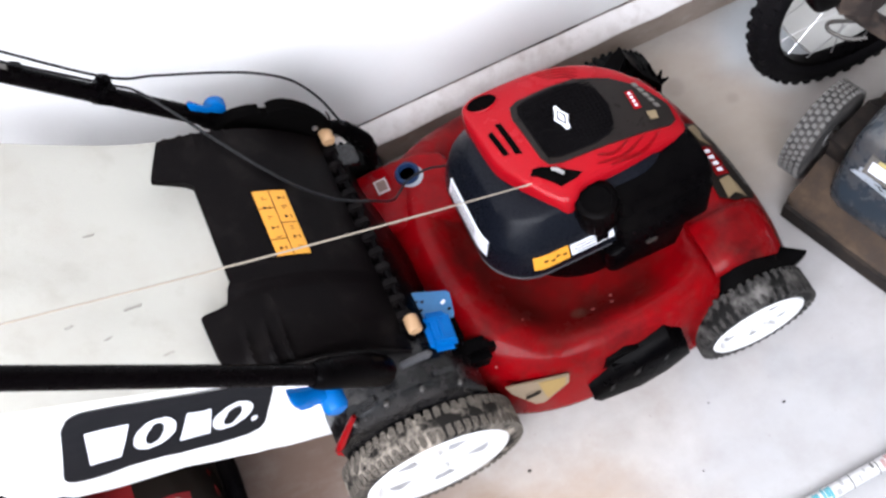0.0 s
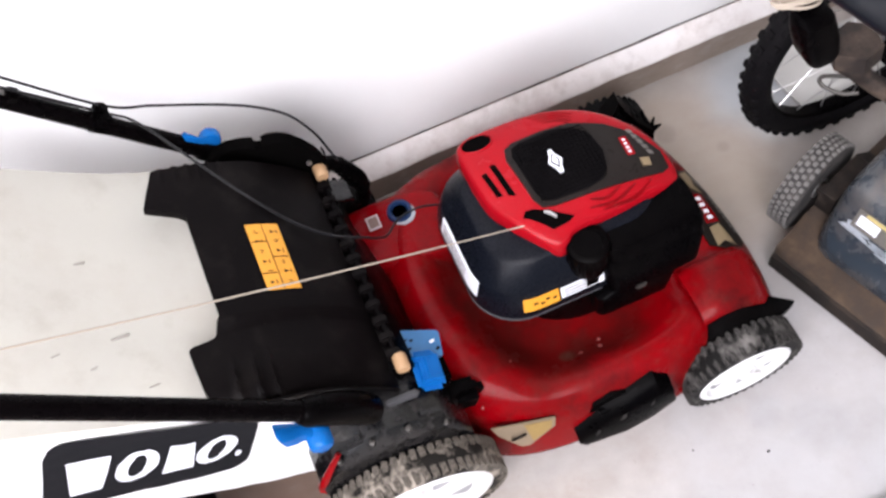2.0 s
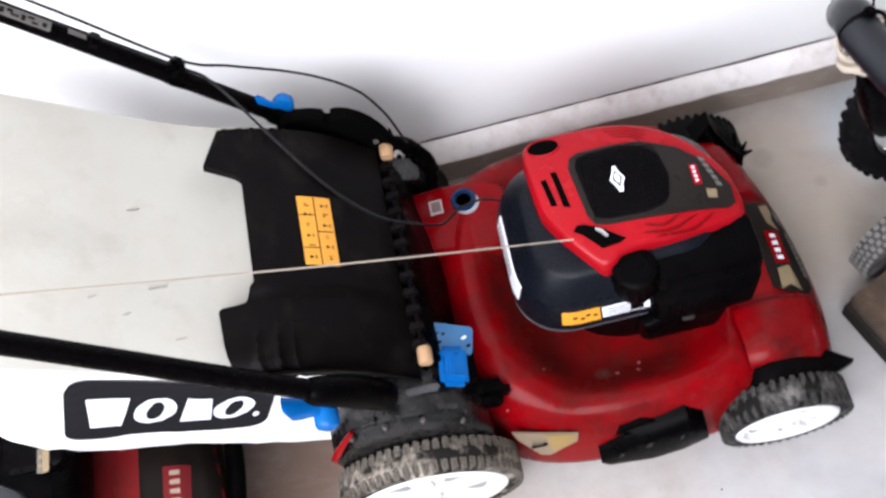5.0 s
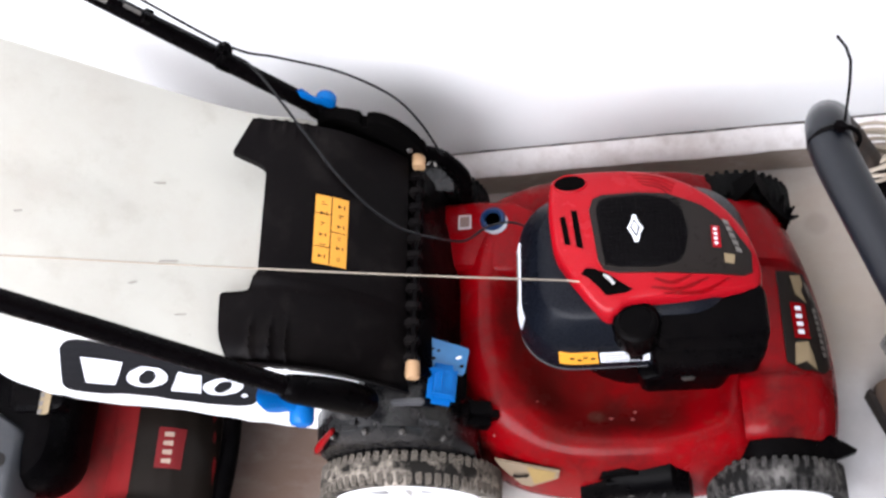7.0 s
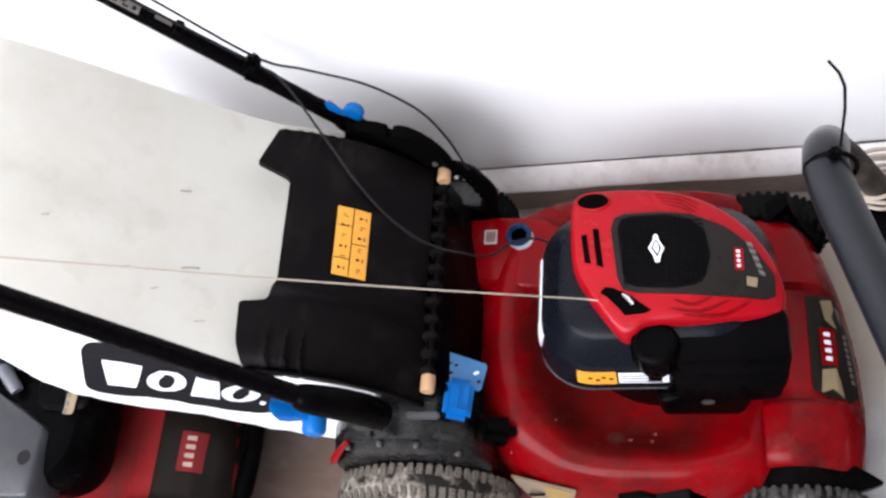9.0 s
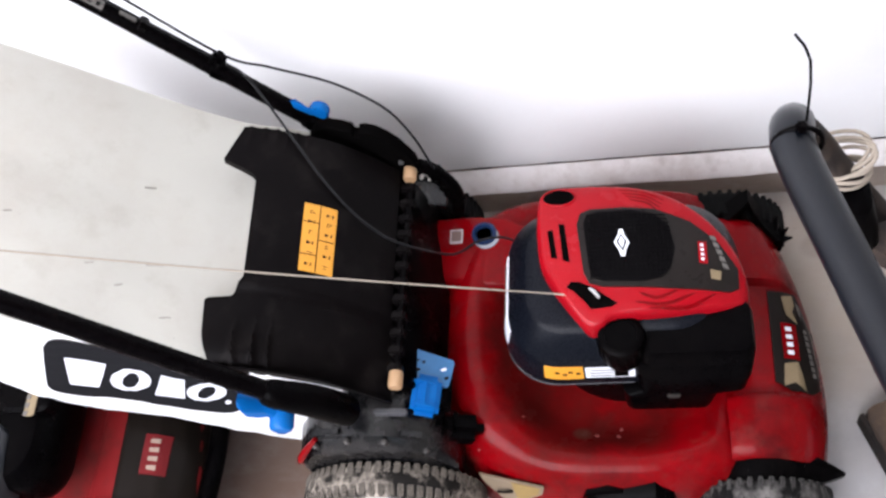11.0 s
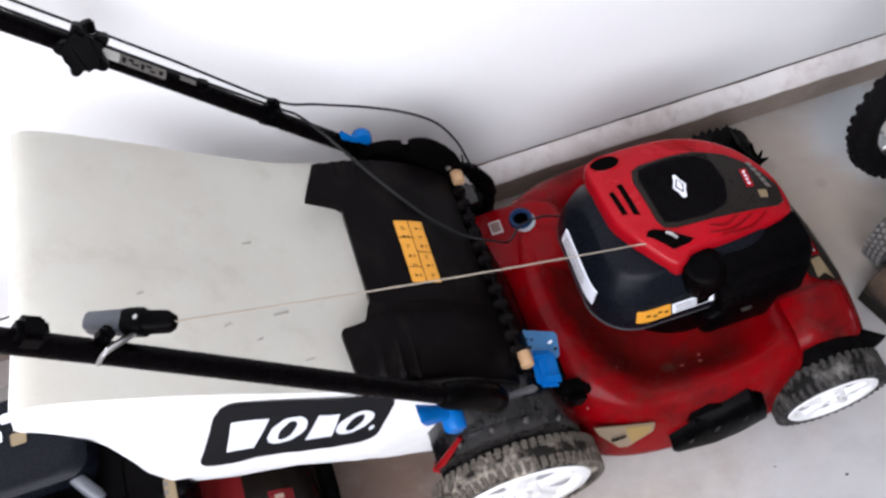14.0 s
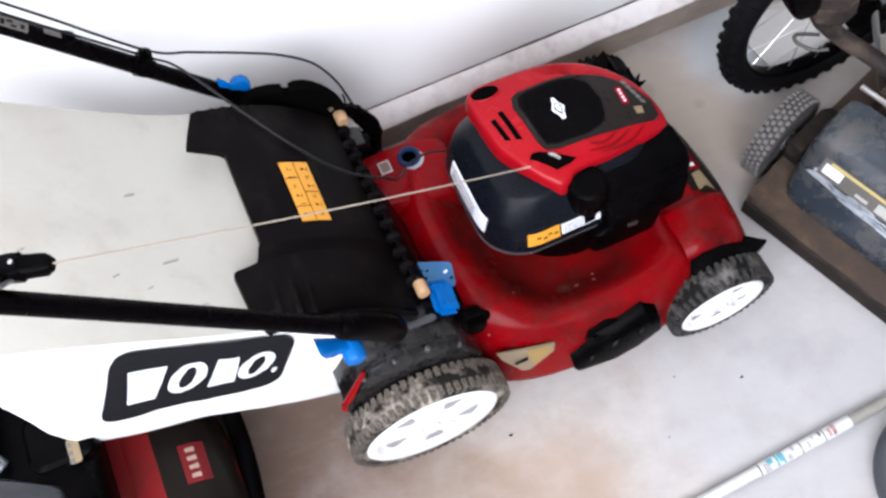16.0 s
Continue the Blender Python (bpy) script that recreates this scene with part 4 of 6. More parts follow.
part("lever_mount", bm, M_BLACK, housing)
# far side: black drive hose end
bm = B()
sweep(bm, spline([(0.062, 0.15, 0.37), (0.082, 0.152, 0.35), (0.104, 0.145, 0.31), (0.104, 0.142, 0.28), (0.1, 0.14, 0.25)]), 0.011, 14)
tube_end = part("cable_boot", bm, M_BLACK, housing, "ribbed black boot on the cable end")
for k in range(5):
    bm = B()
    p = Vector((0.083, 0.151, 0.347)).lerp(Vector((0.105, 0.142, 0.285)), k / 4)
    d = Vector((0.03, -0.012, -0.075)).normalized()
    sweep(bm, [p - d * 0.003, p + d * 0.003], 0.0128, 14)
    part("boot_ring", bm, M_BLACK, tube_end)

# hose port, small label and chips on the deck
SHELF = [(0.05, 0.02), (0.2, 0.0), (0.22, 0.05), (0.205, 0.11), (0.17, 0.128), (0.11, 0.132), (0.05, 0.13)]
bm = B()
loft(bm, [[(0.13 + (x - 0.13) * g, 0.075 + (y - 0.075) * g, z) for x, y in SHELF] for z, g in ((0.17, 1.06), (0.225, 1.02), (0.238, 0.99), (0.245, 0.94), (0.247, 0.85))])
part("deck_shelf", bm, M_RED, deck, "", 60)
PZ = 0.246
bm = lathe(B(), [(0.02, PZ - 0.02), (0.02, PZ + 0.004), (0.0185, PZ + 0.007), (0.014, PZ + 0.008), (0.0115, PZ + 0.003), (0.004, PZ + 0.003)], Matrix.Translation((0.142, 0.095, 0.0)), 28)
port = part("washout_port", bm, material("navy_plastic", (0.006, 0.022, 0.07), 0.4, spec=0.2), deck, "dark navy hose port")
bm = lathe(B(), [(0.02, PZ - 0.02), (0.02, PZ + 0.001), (0.019, PZ + 0.003), (0.015, PZ + 0.003)], Matrix.Translation((0.1455, 0.0895, 0.0)), 28)
part("port_ring", bm, material("grey_ring", (0.32, 0.34, 0.37), 0.4), port, "grey ring round the port")
shelf_height = lambda x, y: 0.247
film("deck_label", [(0.088, 0.082), (0.108, 0.082), (0.108, 0.106), (0.088, 0.106)], material("worn_label", (0.42, 0.36, 0.36), 0.5, grain=90, vary=0.3), deck, 0.0015, shelf_height, "small faded square label")
film("label_print", [(0.0905, 0.085), (0.1055, 0.085), (0.1055, 0.103), (0.0905, 0.103)], material("faded_brown_print", (0.16, 0.1, 0.085), 0.6, grain=300, vary=0.6, bump=0), deck, 0.0025, shelf_height)
random.seed(8)
M_CHIP = material("chipped_paint", (0.3, 0.08, 0.075), 0.6, bump=0)
for x, y, r in ((0.303, -0.211, 0.004), (0.333, -0.213, 0.0045), (0.337, -0.2, 0.003), (0.2, -0.19, 0.0022), (0.135, -0.235, 0.0022), (0.13, 0.05, 0.0025)):
    pts = [(x + r * random.uniform(0.5, 1.3) * math.cos(t), y + r * 0.7 * random.uniform(0.5, 1.3) * math.sin(t)) for t in (2 * math.pi * k / 7 for k in range(7))]
    film("paint_chip", pts, M_CHIP, deck, 0.0006, deck_height)
# side plate decal
DEC = [(0.134, -0.2625, 0.193), (0.176, -0.272, 0.19), (0.226, -0.282, 0.186), (0.222, -0.288, 0.17), (0.18, -0.292, 0.144), (0.167, -0.289, 0.144), (0.14, -0.27, 0.176)]


def decal_film(pts, lift):
    bm = B()
    return loft(bm, [[(x, y - d, z + d * 0.4) for x, y, z in pts] for d in (lift - 0.003, lift)])


plate = part("side_decal", decal_film(DEC, 0.004), material("dull_grey_beige", (0.2, 0.15, 0.1), 0.45, grain=160, vary=0.4, bump=0), deck, "worn gold and grey shield-shaped decal")
part("decal_half", decal_film([(0.18, -0.2735, 0.187), (0.22, -0.2818, 0.183), (0.216, -0.2868, 0.17), (0.186, -0.2895, 0.153)], 0.0055), material("worn_gold_half", (0.25, 0.165, 0.055), 0.45, grain=160, vary=0.4, bump=0), plate)
bm = B()
sweep(bm, [(0.168 + 0.01 * math.cos(t), -0.2855 - 0.003 * math.sin(t), 0.168 + 0.01 * math.sin(t)) for t in (2 * math.pi * k / 16 for k in range(17))], 0.0022, 6, False)
part("emblem", bm, M_DECAL, plate)
# side discharge cover
bm = B()
loft(bm, [[(x, -0.262 - d, z) for x, z in ((0.262, 0.09 + up), (0.25, 0.115 + up), (0.28, 0.135 + up), (0.30, 0.155 + up), (0.38, 0.172 + up), (0.405, 0.15 + up), (0.41, 0.12 + up), (0.372, 0.085 + up), (0.33, 0.07 + up))] for d, up in ((0.0, 0.02), (0.03, 0.016), (0.048, 0.004), (0.053, -0.006))])
chute = part("side_chute_cover", bm, M_BLACK, mower, "black hinged side discharge cover")
bm = B()
loft(bm, [[(x, -0.262 - d, z) for x, z in ((0.272, 0.14), (0.285, 0.178), (0.315, 0.186), (0.335, 0.18), (0.345, 0.165), (0.33, 0.14))] for d in (0.0, 0.018, 0.03)])
part("cover_boss", bm, M_BLACK, chute, "raised boss on the cover")
for x, z, w in ((0.283, 0.125, 0.03), (0.325, 0.148, 0.034), (0.37, 0.152, 0.024)):
    bm = B()
    box(bm, (x, -0.303, z), (w, 0.024, 0.034), 0.007, (0, 12, 8))
    part("cover_lug", bm, M_BLACK, chute)
bm = B()
sweep(bm, [(0.29, -0.298, 0.16), (0.385, -0.296, 0.172)], 0.006, 10)
part("cover_hinge", bm, M_BLACK, chute)
# wheel guards at the front: a rising lip that ends in a pointed tip
y = CY - 0.218
bm = B()
loft(bm, [[(x, y + a * w, z + b) for a, b in ((0.03, -0.012), (0.028, 0.004), (0.0, 0.007), (-0.03, 0.0), (-0.034, -0.012))] for x, z, w in ((0.465, 0.15, 0.6), (0.485, 0.174, 0.85), (0.512, 0.188, 0.9), (0.545, 0.186, 0.9), (0.575, 0.169, 0.85), (0.598, 0.152, 0.75))])
guard = part("wheel_guard", bm, M_BLACK, mower, "black plastic guard over the front wheel")
bm = B()
loft(bm, [[(x, y + 0.006 + a, z + b) for a, b in ((w, -0.008), (w, 0.004), (0.0, 0.009), (-w, 0.004), (-w, -0.008))] for x, z, w in ((0.58, 0.164, 0.021), (0.604, 0.151, 0.017), (0.621, 0.141, 0.01), (0.637, 0.133, 0.002))])
part("guard_tip", bm, M_BLACK, guard)
bm = B()
loft(bm, [[(x, yy + a, z + b) for a, b in ((-0.02 * w, -0.03), (-0.018 * w, 0.0), (0.014 * w, 0.004), (0.02 * w, -0.02))] for x, yy, z, w in ((0.485, 0.13, 0.185, 0.7), (0.51, 0.136, 0.2, 1.0), (0.532, 0.144, 0.217, 0.8), (0.541, 0.149, 0.222, 0.6), (0.55, 0.145, 0.2, 0.8), (0.566, 0.135, 0.176, 1.0), (0.582, 0.124, 0.16, 1.0), (0.592, 0.116, 0.15, 0.7))])
guard = part("wheel_guard", bm, M_BLACK, mower, "black guard over the far wheel with a broken end")
for x, yy, z, dx, dy, l in ((0.585, 0.13, 0.16, 0.003, 0.012, 0.012), (0.594, 0.117, 0.15, 0.009, 0.009, 0.011), (0.598, 0.11, 0.148, 0.01, 0.0, 0.006)):
    bm = B()
    sweep(bm, [(x - dx, yy - dy, z - 0.004), (x, yy, z), (x + dx, yy + dy, z + l * 0.4)], [0.006, 0.0045, 0.0015], 6)
    part("broken_prong", bm, M_BLACK, guard)

# fender and brackets over the rear wheels
for side, wy in ((-1, -0.25), (1, 0.165)):
    bm = B()
    arc = []
    for k in range(13):
        a = radians(142 - 85 * k / 12)
        arc.append((0.147 * math.cos(a) + 0.004, 0.14 + 0.147 * math.sin(a)))
    loft(bm, [[(x, wy - side * 0.03, z - 0.0), (x, wy - side * 0.03, z + 0.008), (x, wy + side * 0.0, z + 0.008), (x, wy + side * 0.014, z + 0.0), (x, wy + side * 0.012, z - 0.006)] for x, z in arc])
    fender = part("fender", bm, M_SCUFF, mower, "black dusty guard over the rear wheel")
    if side > 0:
        continue
    bm = B()
    loft(bm, [[(x, wy + side * a, z) for a, z in ((-0.06, z0), (-0.06, z1 + 0.004), (-0.03, z1 + 0.004), (0.003, z1 - 0.003), (0.016, z1 - 0.02), (0.016, z0))] for x, z0, z1 in ((-0.11, 0.2, 0.268), (-0.085, 0.21, 0.31), (-0.055, 0.23, 0.336), (-0.02, 0.24, 0.343), (0.03, 0.24, 0.336), (0.075, 0.21, 0.312), (0.11, 0.17, 0.24))])
    part("bracket", bm, M_SCUFF, fender)
    bm = B()
    box(bm, (0.038, wy + side * -0.028, 0.339), (0.046, 0.011, 0.008), 0.003, (0, 6, 0))
    part("bracket_bar", bm, material("pale_scuffed_bar", (0.045, 0.045, 0.05), 0.4), fender)
    for x, a, z, w, h, t in ((-0.05, -0.002, 0.334, 0.05, 0.012, -14), (0.06, -0.004, 0.312, 0.04, 0.016, 30)):
        bm = B()
        box(bm, (x, wy + side * a, z), (w, 0.018, h), 0.005, (0, t, 0))
        part("bracket_ridge", bm, M_SCUFF, fender)
    for bx, bz in ((-0.07, 0.322), (-0.02, 0.338), (0.03, 0.331), (0.078, 0.292)):
        bm = B()
        sweep(bm, [(bx, wy + side * 0.009, bz - 0.014), (bx, wy + side * 0.011, bz + 0.002), (bx, wy + side * 0.011, bz + 0.0035)], [0.0042, 0.0042, 0.002], 8)
        part("bolt", bm, M_DARKMETAL, fender)
    bm = B()
    trim = spline([(-0.113, wy + side * 0.0, 0.236), (-0.113, wy + side * 0.012, 0.255), (-0.104, wy + side * 0.017, 0.28), (-0.088, wy + side * 0.014, 0.308), (-0.066, wy + side * 0.006, 0.335)], 5)
    sweep(bm, trim, [0.0035 + 0.0025 * max(0.0, 1 - abs(k - 12) / 8) for k in range(len(trim))], 10)
    trim_part = part("red_trim", bm, M_RED, fender, "red trim at the rear of the guard")
    bm = B()
    box(bm, (-0.108, wy + side * 0.004, 0.228), (0.026, 0.017, 0.018), 0.006, (0, -35, 12))
    part("reflector", bm, M_RED_PLASTIC, trim_part, "small bright red end piece")

# rope from the engine to the grip
rope_pts = [Vector((0.322, -0.093, 0.391)), Vector((0.262, -0.083, 0.392)), Vector((-0.298, -0.214, 0.842))]
bm = B()
sag = []
for k in range(25):
    t = k / 24
    p = rope_pts[1].lerp(rope_pts[2], t)
    sag.append(p - Vector((0, 0, 0.006 * math.sin(math.pi * t))))
sweep(bm, [rope_pts[0], *sag], 0.00115, 8)
part("starter_rope", bm, M_ROPE, mower, "taut cream starter rope")

# ---- handle ----
NEAR = [(-0.062, -0.252, 0.5), (-0.43, -0.218, 0.909), (-0.66, -0.2, 1.15)]
FAR = [(-0.078, 0.19, 0.448), (-0.41, 0.232, 0.835), (-0.66, 0.25, 1.12)]
frame_tube = part("handle", sweep(B(), spline([*NEAR, (-0.7, -0.18, 1.18), (-0.715, -0.13, 1.19), (-0.715, 0.15, 1.18), (-0.7, 0.22, 1.16), *reversed(FAR)], 5), 0.0125, 16), M_TUBE, mower, "black steel handle tubes")
for low_end, in_pt in ((NEAR, (-0.004, -0.238, 0.392)), (FAR, (0.03, 0.146, 0.345))):
    bm = B()
    a, b = Vector(low_end[0]), Vector(in_pt)
    c = a.lerp(Vector(low_end[1]), 0.03)
    pts = spline([c, a, a.lerp(b, 0.35) + Vector((0.004, 0, 0.004)), a.lerp(b, 0.7) + Vector((0.004, 0, 0.004)), b], 4)
    sweep(bm, pts, [0.0142 + 0.0035 * math.sin(math.pi * k / (len(pts) - 1)) ** 0.6 + (0.006 if low_end is NEAR else -0.004) * k / len(pts) for k in range(len(pts))], 16)
    part("handle_bracket", bm, M_BLACK, mower, "black folding bracket at the handle's foot")
bm = B()
PLATE = [(-0.088, 0.437), (-0.078, 0.455), (-0.066, 0.467), (-0.05, 0.474), (-0.03, 0.474), (-0.0135, 0.469), (-0.0125, 0.458), (-0.004, 0.456), (-0.0025, 0.467), (0.008, 0.47), (0.022, 0.467), (0.036, 0.457), (0.05, 0.44), (0.061, 0.418), (0.067, 0.398), (0.068, 0.37), (0.04, 0.33), (-0.03, 0.35), (-0.08, 0.4)]
loft(bm, [[(x * g, 0.155 - 0.2 * x + y, 0.42 + (z - 0.42) * g) for x, z in PLATE] for y, g in ((-0.009, 0.97), (-0.006, 1.0), (0.007, 1.0), (0.01, 0.97))])
fold = part("fold_plate", bm, M_HOLE, mower, "black folding plate at the handle's foot")
bm = B()
sweep(bm, [(0.045, 0.134, 0.403), (0.045, 0.139, 0.403)], 0.004, 12)
part("pin", bm, M_METAL, fold, "small bright pin")
bm = B()
sweep(bm, spline([(0.066, 0.139, 0.392), (0.07, 0.138, 0.408), (0.069, 0.137, 0.424)], 4), 0.0016, 8)
part("spring_end", bm, M_TUBE, fold)
for p, side in (((-0.068, -0.27, 0.454), -1), ((-0.068, 0.194, 0.46), 1)):
    bm = B()
    l = 1.0 if side < 0 else 0.72
    sweep(bm, [(p[0], p[1] - side * (0.03 if side < 0 else 0.006), p[2] + 0.004), (p[0], p[1] - side * (0.012 if side < 0 else 0.002), p[2] + 0.003), (p[0], p[1] + side * 0.008, p[2]), (p[0], p[1] + side * 0.0125, p[2] - 0.001), (p[0], p[1] + side * 0.015, p[2] - 0.001)], [0.013, 0.0155, 0.0155, 0.013, 0.007], 18)
    wing = spline([(p[0] + 0.006, 0, p[2] - 0.002), (p[0] - 0.012 * l, 0, p[2] + 0.014 * l), (p[0] - 0.026 * l, 0, p[2] + 0.028 * l), (p[0] - 0.04 * l, 0, p[2] + 0.043 * l)], 3)
    loft(bm, [[(q.x, p[1] + side * a, q.z + b) for a, b in ((-0.02 + 0.014 * (side > 0), -0.01), (-0.02 + 0.014 * (side > 0), 0.008), (-0.014 + 0.01 * (side > 0), 0.012), (-0.002 - w, 0.012), (0.004 - w, 0.008), (0.004 - w, -0.01))] for q, w in zip(wing, (0.0, 0.001, 0.004, 0.006, 0.006, 0.004, 0.002, 0.001, 0.0, 0.005))])
    part("lock_knob", bm, M_BLUE, mower, "bright blue plastic handle lock")

# starter grip on its bracket
ga = Vector((-0.385, -0.182, 0.836))
gd = (Vector((-0.298, -0.214, 0.842)) - ga).normalized()
bm = B()
up = Vector((0, 0, 1))
side = gd.cross(up).normalized()
up = side.cross(gd)
def ring(p, w, h, n=12):
    return [p + side * (w * math.copysign(abs(math.cos(t)) ** 0.6, math.cos(t))) + up * (h * math.copysign(abs(math.sin(t)) ** 0.6, math.sin(t))) for t in (2 * math.pi * k / n for k in range(n))]
loft(bm, [ring(ga, 0.008, 0.008), ring(ga + gd * 0.003, 0.0105, 0.0105), ring(ga + gd * 0.04, 0.0125, 0.0115), ring(ga + gd * 0.043, 0.012, 0.011)])
grip = part("starter_grip", bm, material("slate_grip", (0.045, 0.052, 0.065), 0.5, grain=120, vary=0.2), mower, "slate grey and black starter grip")
bm = B()
loft(bm, [ring(ga + gd * 0.041, 0.0125, 0.012), ring(ga + gd * 0.05, 0.0135, 0.0135), ring(ga + gd * 0.063, 0.0135, 0.0135), ring(ga + gd * 0.066, 0.011, 0.011), ring(ga + gd * 0.088, 0.0105, 0.01), ring(ga + gd * 0.094, 0.007, 0.007)])
part("grip_end", bm, M_BLACK, grip)
bm = B()
foot = Vector((-0.375, -0.236, 0.836))
sweep(bm, spline([ga + gd * 0.058 + up * 0.014, ga + gd * 0.062 - up * 0.006, Vector((-0.342, -0.215, 0.842)), Vector((-0.36, -0.236, 0.866)), Vector((-0.376, -0.236, 0.847))], 6), 0.0026, 8)
sweep(bm, spline([ga + gd * 0.048 - up * 0.01, Vector((-0.35, -0.205, 0.828)), Vector((-0.36, -0.232, 0.862))], 6), 0.0026, 8)
part("grip_holder", bm, M_METAL, grip, "bright bent wire grip holder")
bm = B()
box(bm, (-0.36, -0.216, 0.862), (0.016, 0.016, 0.022), 0.005, (0, 48, 0))
part("tube_clip", bm, M_BLACK, frame_tube)
bm = B()
box(bm, (-0.41, -0.217, 0.912), (0.03, 0.026, 0.028), 0.006, (0, 48, 0))
part("tube_clip", bm, M_BLACK, frame_tube)

# cables along the far tube, the clamp, knob and silver sticker
def far_at(t, out=0.0, lift=0.0):
    a, b = Vector(FAR[0]), Vector(FAR[1])
    d = (b - a).normalized()
    n = Vector((d.z, 0, -d.x)) * -1
    if n.z < 0:
        n = -n
    return a.lerp(b, t) + n * lift + Vector((0, out, 0))


clamp_t = 0.33
for out, lift in ((0.008, 0.028), (-0.004, 0.022)):
    bm = B()
    pts = [far_at(1.6, out, lift * 0.9), far_at(1.0, out, lift), far_at(0.65, out, lift), far_at(clamp_t, out * 0.5, lift)]
    if out > 0:
        pts += [far_at(0.2, 0.015, 0.04), (-0.05, 0.219, 0.504), (0.003, 0.195, 0.495), (0.044, 0.174, 0.475), (0.068, 0.159, 0.434), (0.079, 0.152, 0.387), (0.086, 0.147, 0.352)]
    else:
        pts += [far_at(0.24, -0.015, 0.03), (-0.08, 0.116, 0.508), (-0.045, 0.07, 0.482), (-0.011, 0.035, 0.45), (0.02, 0.014, 0.422), (0.045, 0.005, 0.402), (0.075, 0.01, 0.365), (0.105, 0.04, 0.29), (0.135, 0.075, 0.262), (0.17, 0.08, 0.262), (0.2, 0.06, 0.28)]
    sweep(bm, spline(pts, 8), 0.0019, 8)
    part("control_cable", bm, M_CABLE, mower, "thin black control cable")
bm = B()
box(bm, far_at(clamp_t, 0, 0.014), (0.02, 0.024, 0.034), 0.006, (0, 49, 0))
box(bm, far_at(clamp_t - 0.02, 0, 0.0), (0.045, 0.03, 0.03), 0.012, (0, 49, 0))
part("cable_clamp", bm, M_BLACK, frame_tube)
bm = B()
box(bm, far_at(0.54, 0, 0.01), (0.02, 0.02, 0.02), 0.005, (0, 49, 0))
part("cable_clip", bm, M_BLACK, frame_tube)


def tube_patch(t0, t1, a0, a1, r):
    """A film on the far tube from t0 to t1, between two angles from its upper side towards -y."""
    bm = B()
    d = (Vector(FAR[1]) - Vector(FAR[0])).normalized()
    sidewards = Vector((0, -1, 0)) - d * d.dot(Vector((0, -1, 0)))
    sidewards.normalize()
    upward = sidewards.cross(d)
    if upward.z < 0:
        upward = -upward
    loops = []
    for k in range(9):
        c = far_at(t0 + (t1 - t0) * k / 8)
        dirs = [upward * math.cos(a) + sidewards * math.sin(a) for a in (radians(a0 + (a1 - a0) * j / 6) for j in range(7))]
        loops.append([c + v * r for v in dirs] + [c + v * (r - 0.0012) for v in reversed(dirs)])
    return loft(bm, loops)


part("sticker_end", tube_patch(0.535, 0.605, -15, 20, 0.0134), M_DULLSILVER, frame_tube)
sticker = part("tube_sticker", tube_patch(0.645, 0.82, -10, 52, 0.0132), M_DULLSILVER, frame_tube, "silver printed sticker on the tube")
part("sticker_end", tube_patch(0.772, 0.82, -5, 50, 0.0137), M_SILVER, sticker)
for t0, t1, a0, a1 in ((0.755, 0.765, 8, 40), (0.735, 0.748, 4, 22), (0.72, 0.74, 25, 36), (0.705, 0.715, 10, 42), (0.685, 0.7, 6, 20), (0.675, 0.69, 30, 42), (0.655, 0.665, 14, 38)):
    part("sticker_print", tube_patch(t0, t1, a0, a1, 0.0137), M_INK, sticker)
bm = B()
kp = Vector((-0.352, 0.204, 0.803))
m = Matrix.Translation(kp) @ Matrix.Rotation(radians(62), 4, "X") @ Matrix.Rotation(radians(12), 4, "Z")
star = [((0.026 + 0.0085 * math.cos(5 * t)) * math.cos(t), (0.026 + 0.0085 * math.cos(5 * t)) * math.sin(t)) for t in (2 * math.pi * k / 48 for k in range(48))]
slab(bm, star, m, 0.02, 0.006)
sweep(bm, [kp, kp + Vector((-0.004, 0.03, -0.006))], 0.012, 12)
part("star_knob", bm, M_BLACK, frame_tube, "black star-shaped clamping knob", 25)
bm = B()
sweep(bm, [kp + Vector((0.008, 0.018, 0.004)), kp + Vector((0.011, 0.025, 0.014)), kp + Vector((0.011, 0.026, 0.016))], [0.011, 0.01, 0.007], 10)
part("knob_bolt", bm, M_BLACK, frame_tube)

# ---- the bag ----
TOP = spline([(-0.02, 0, 0.388), (-0.09, 0, 0.446), (-0.17, 0, 0.48), (-0.26, 0, 0.549), (-0.36, 0, 0.642), (-0.43, 0, 0.703), (-0.468, 0, 0.729), (-0.488, 0, 0.727)], 5)
LOW = spline([(-0.03, 0, 0.105), (-0.12, 0, 0.134), (-0.21, 0, 0.194), (-0.31, 0, 0.272), (-0.395, 0, 0.318), (-0.44, 0, 0.386), (-0.428, 0, 0.56), (-0.468, 0, 0.69)], 5)
BAG_R, BAG_L = -0.202, 0.175


def skew(x, y):
    """The rear edge runs further back on the near side."""
    return x - 0.035 * max(0.0, min(1.0, (-0.3 - x) / 0.19)) ** 1.5 * (BAG_L - y) / (BAG_L - BAG_R)


def bag_side(x, z, top, low):
    """How far the cloth of the near side bulges out."""
    f = (z - low) / max(0.01, top - low)
    return -0.012 * math.sin(math.pi * min(1, max(0, f)) ** 0.8) + 0.002 * noise.noise((x * 12, z * 12, 0.3)) + 0.005 * noise.noise((x * 5 + z * 9, x * 26 - z * 14, 0.7)) * max(0.15, min(1, (0.5 - f) * 4)) * min(1, f * 5) + 0.05 * max(0, 0.12 - f)


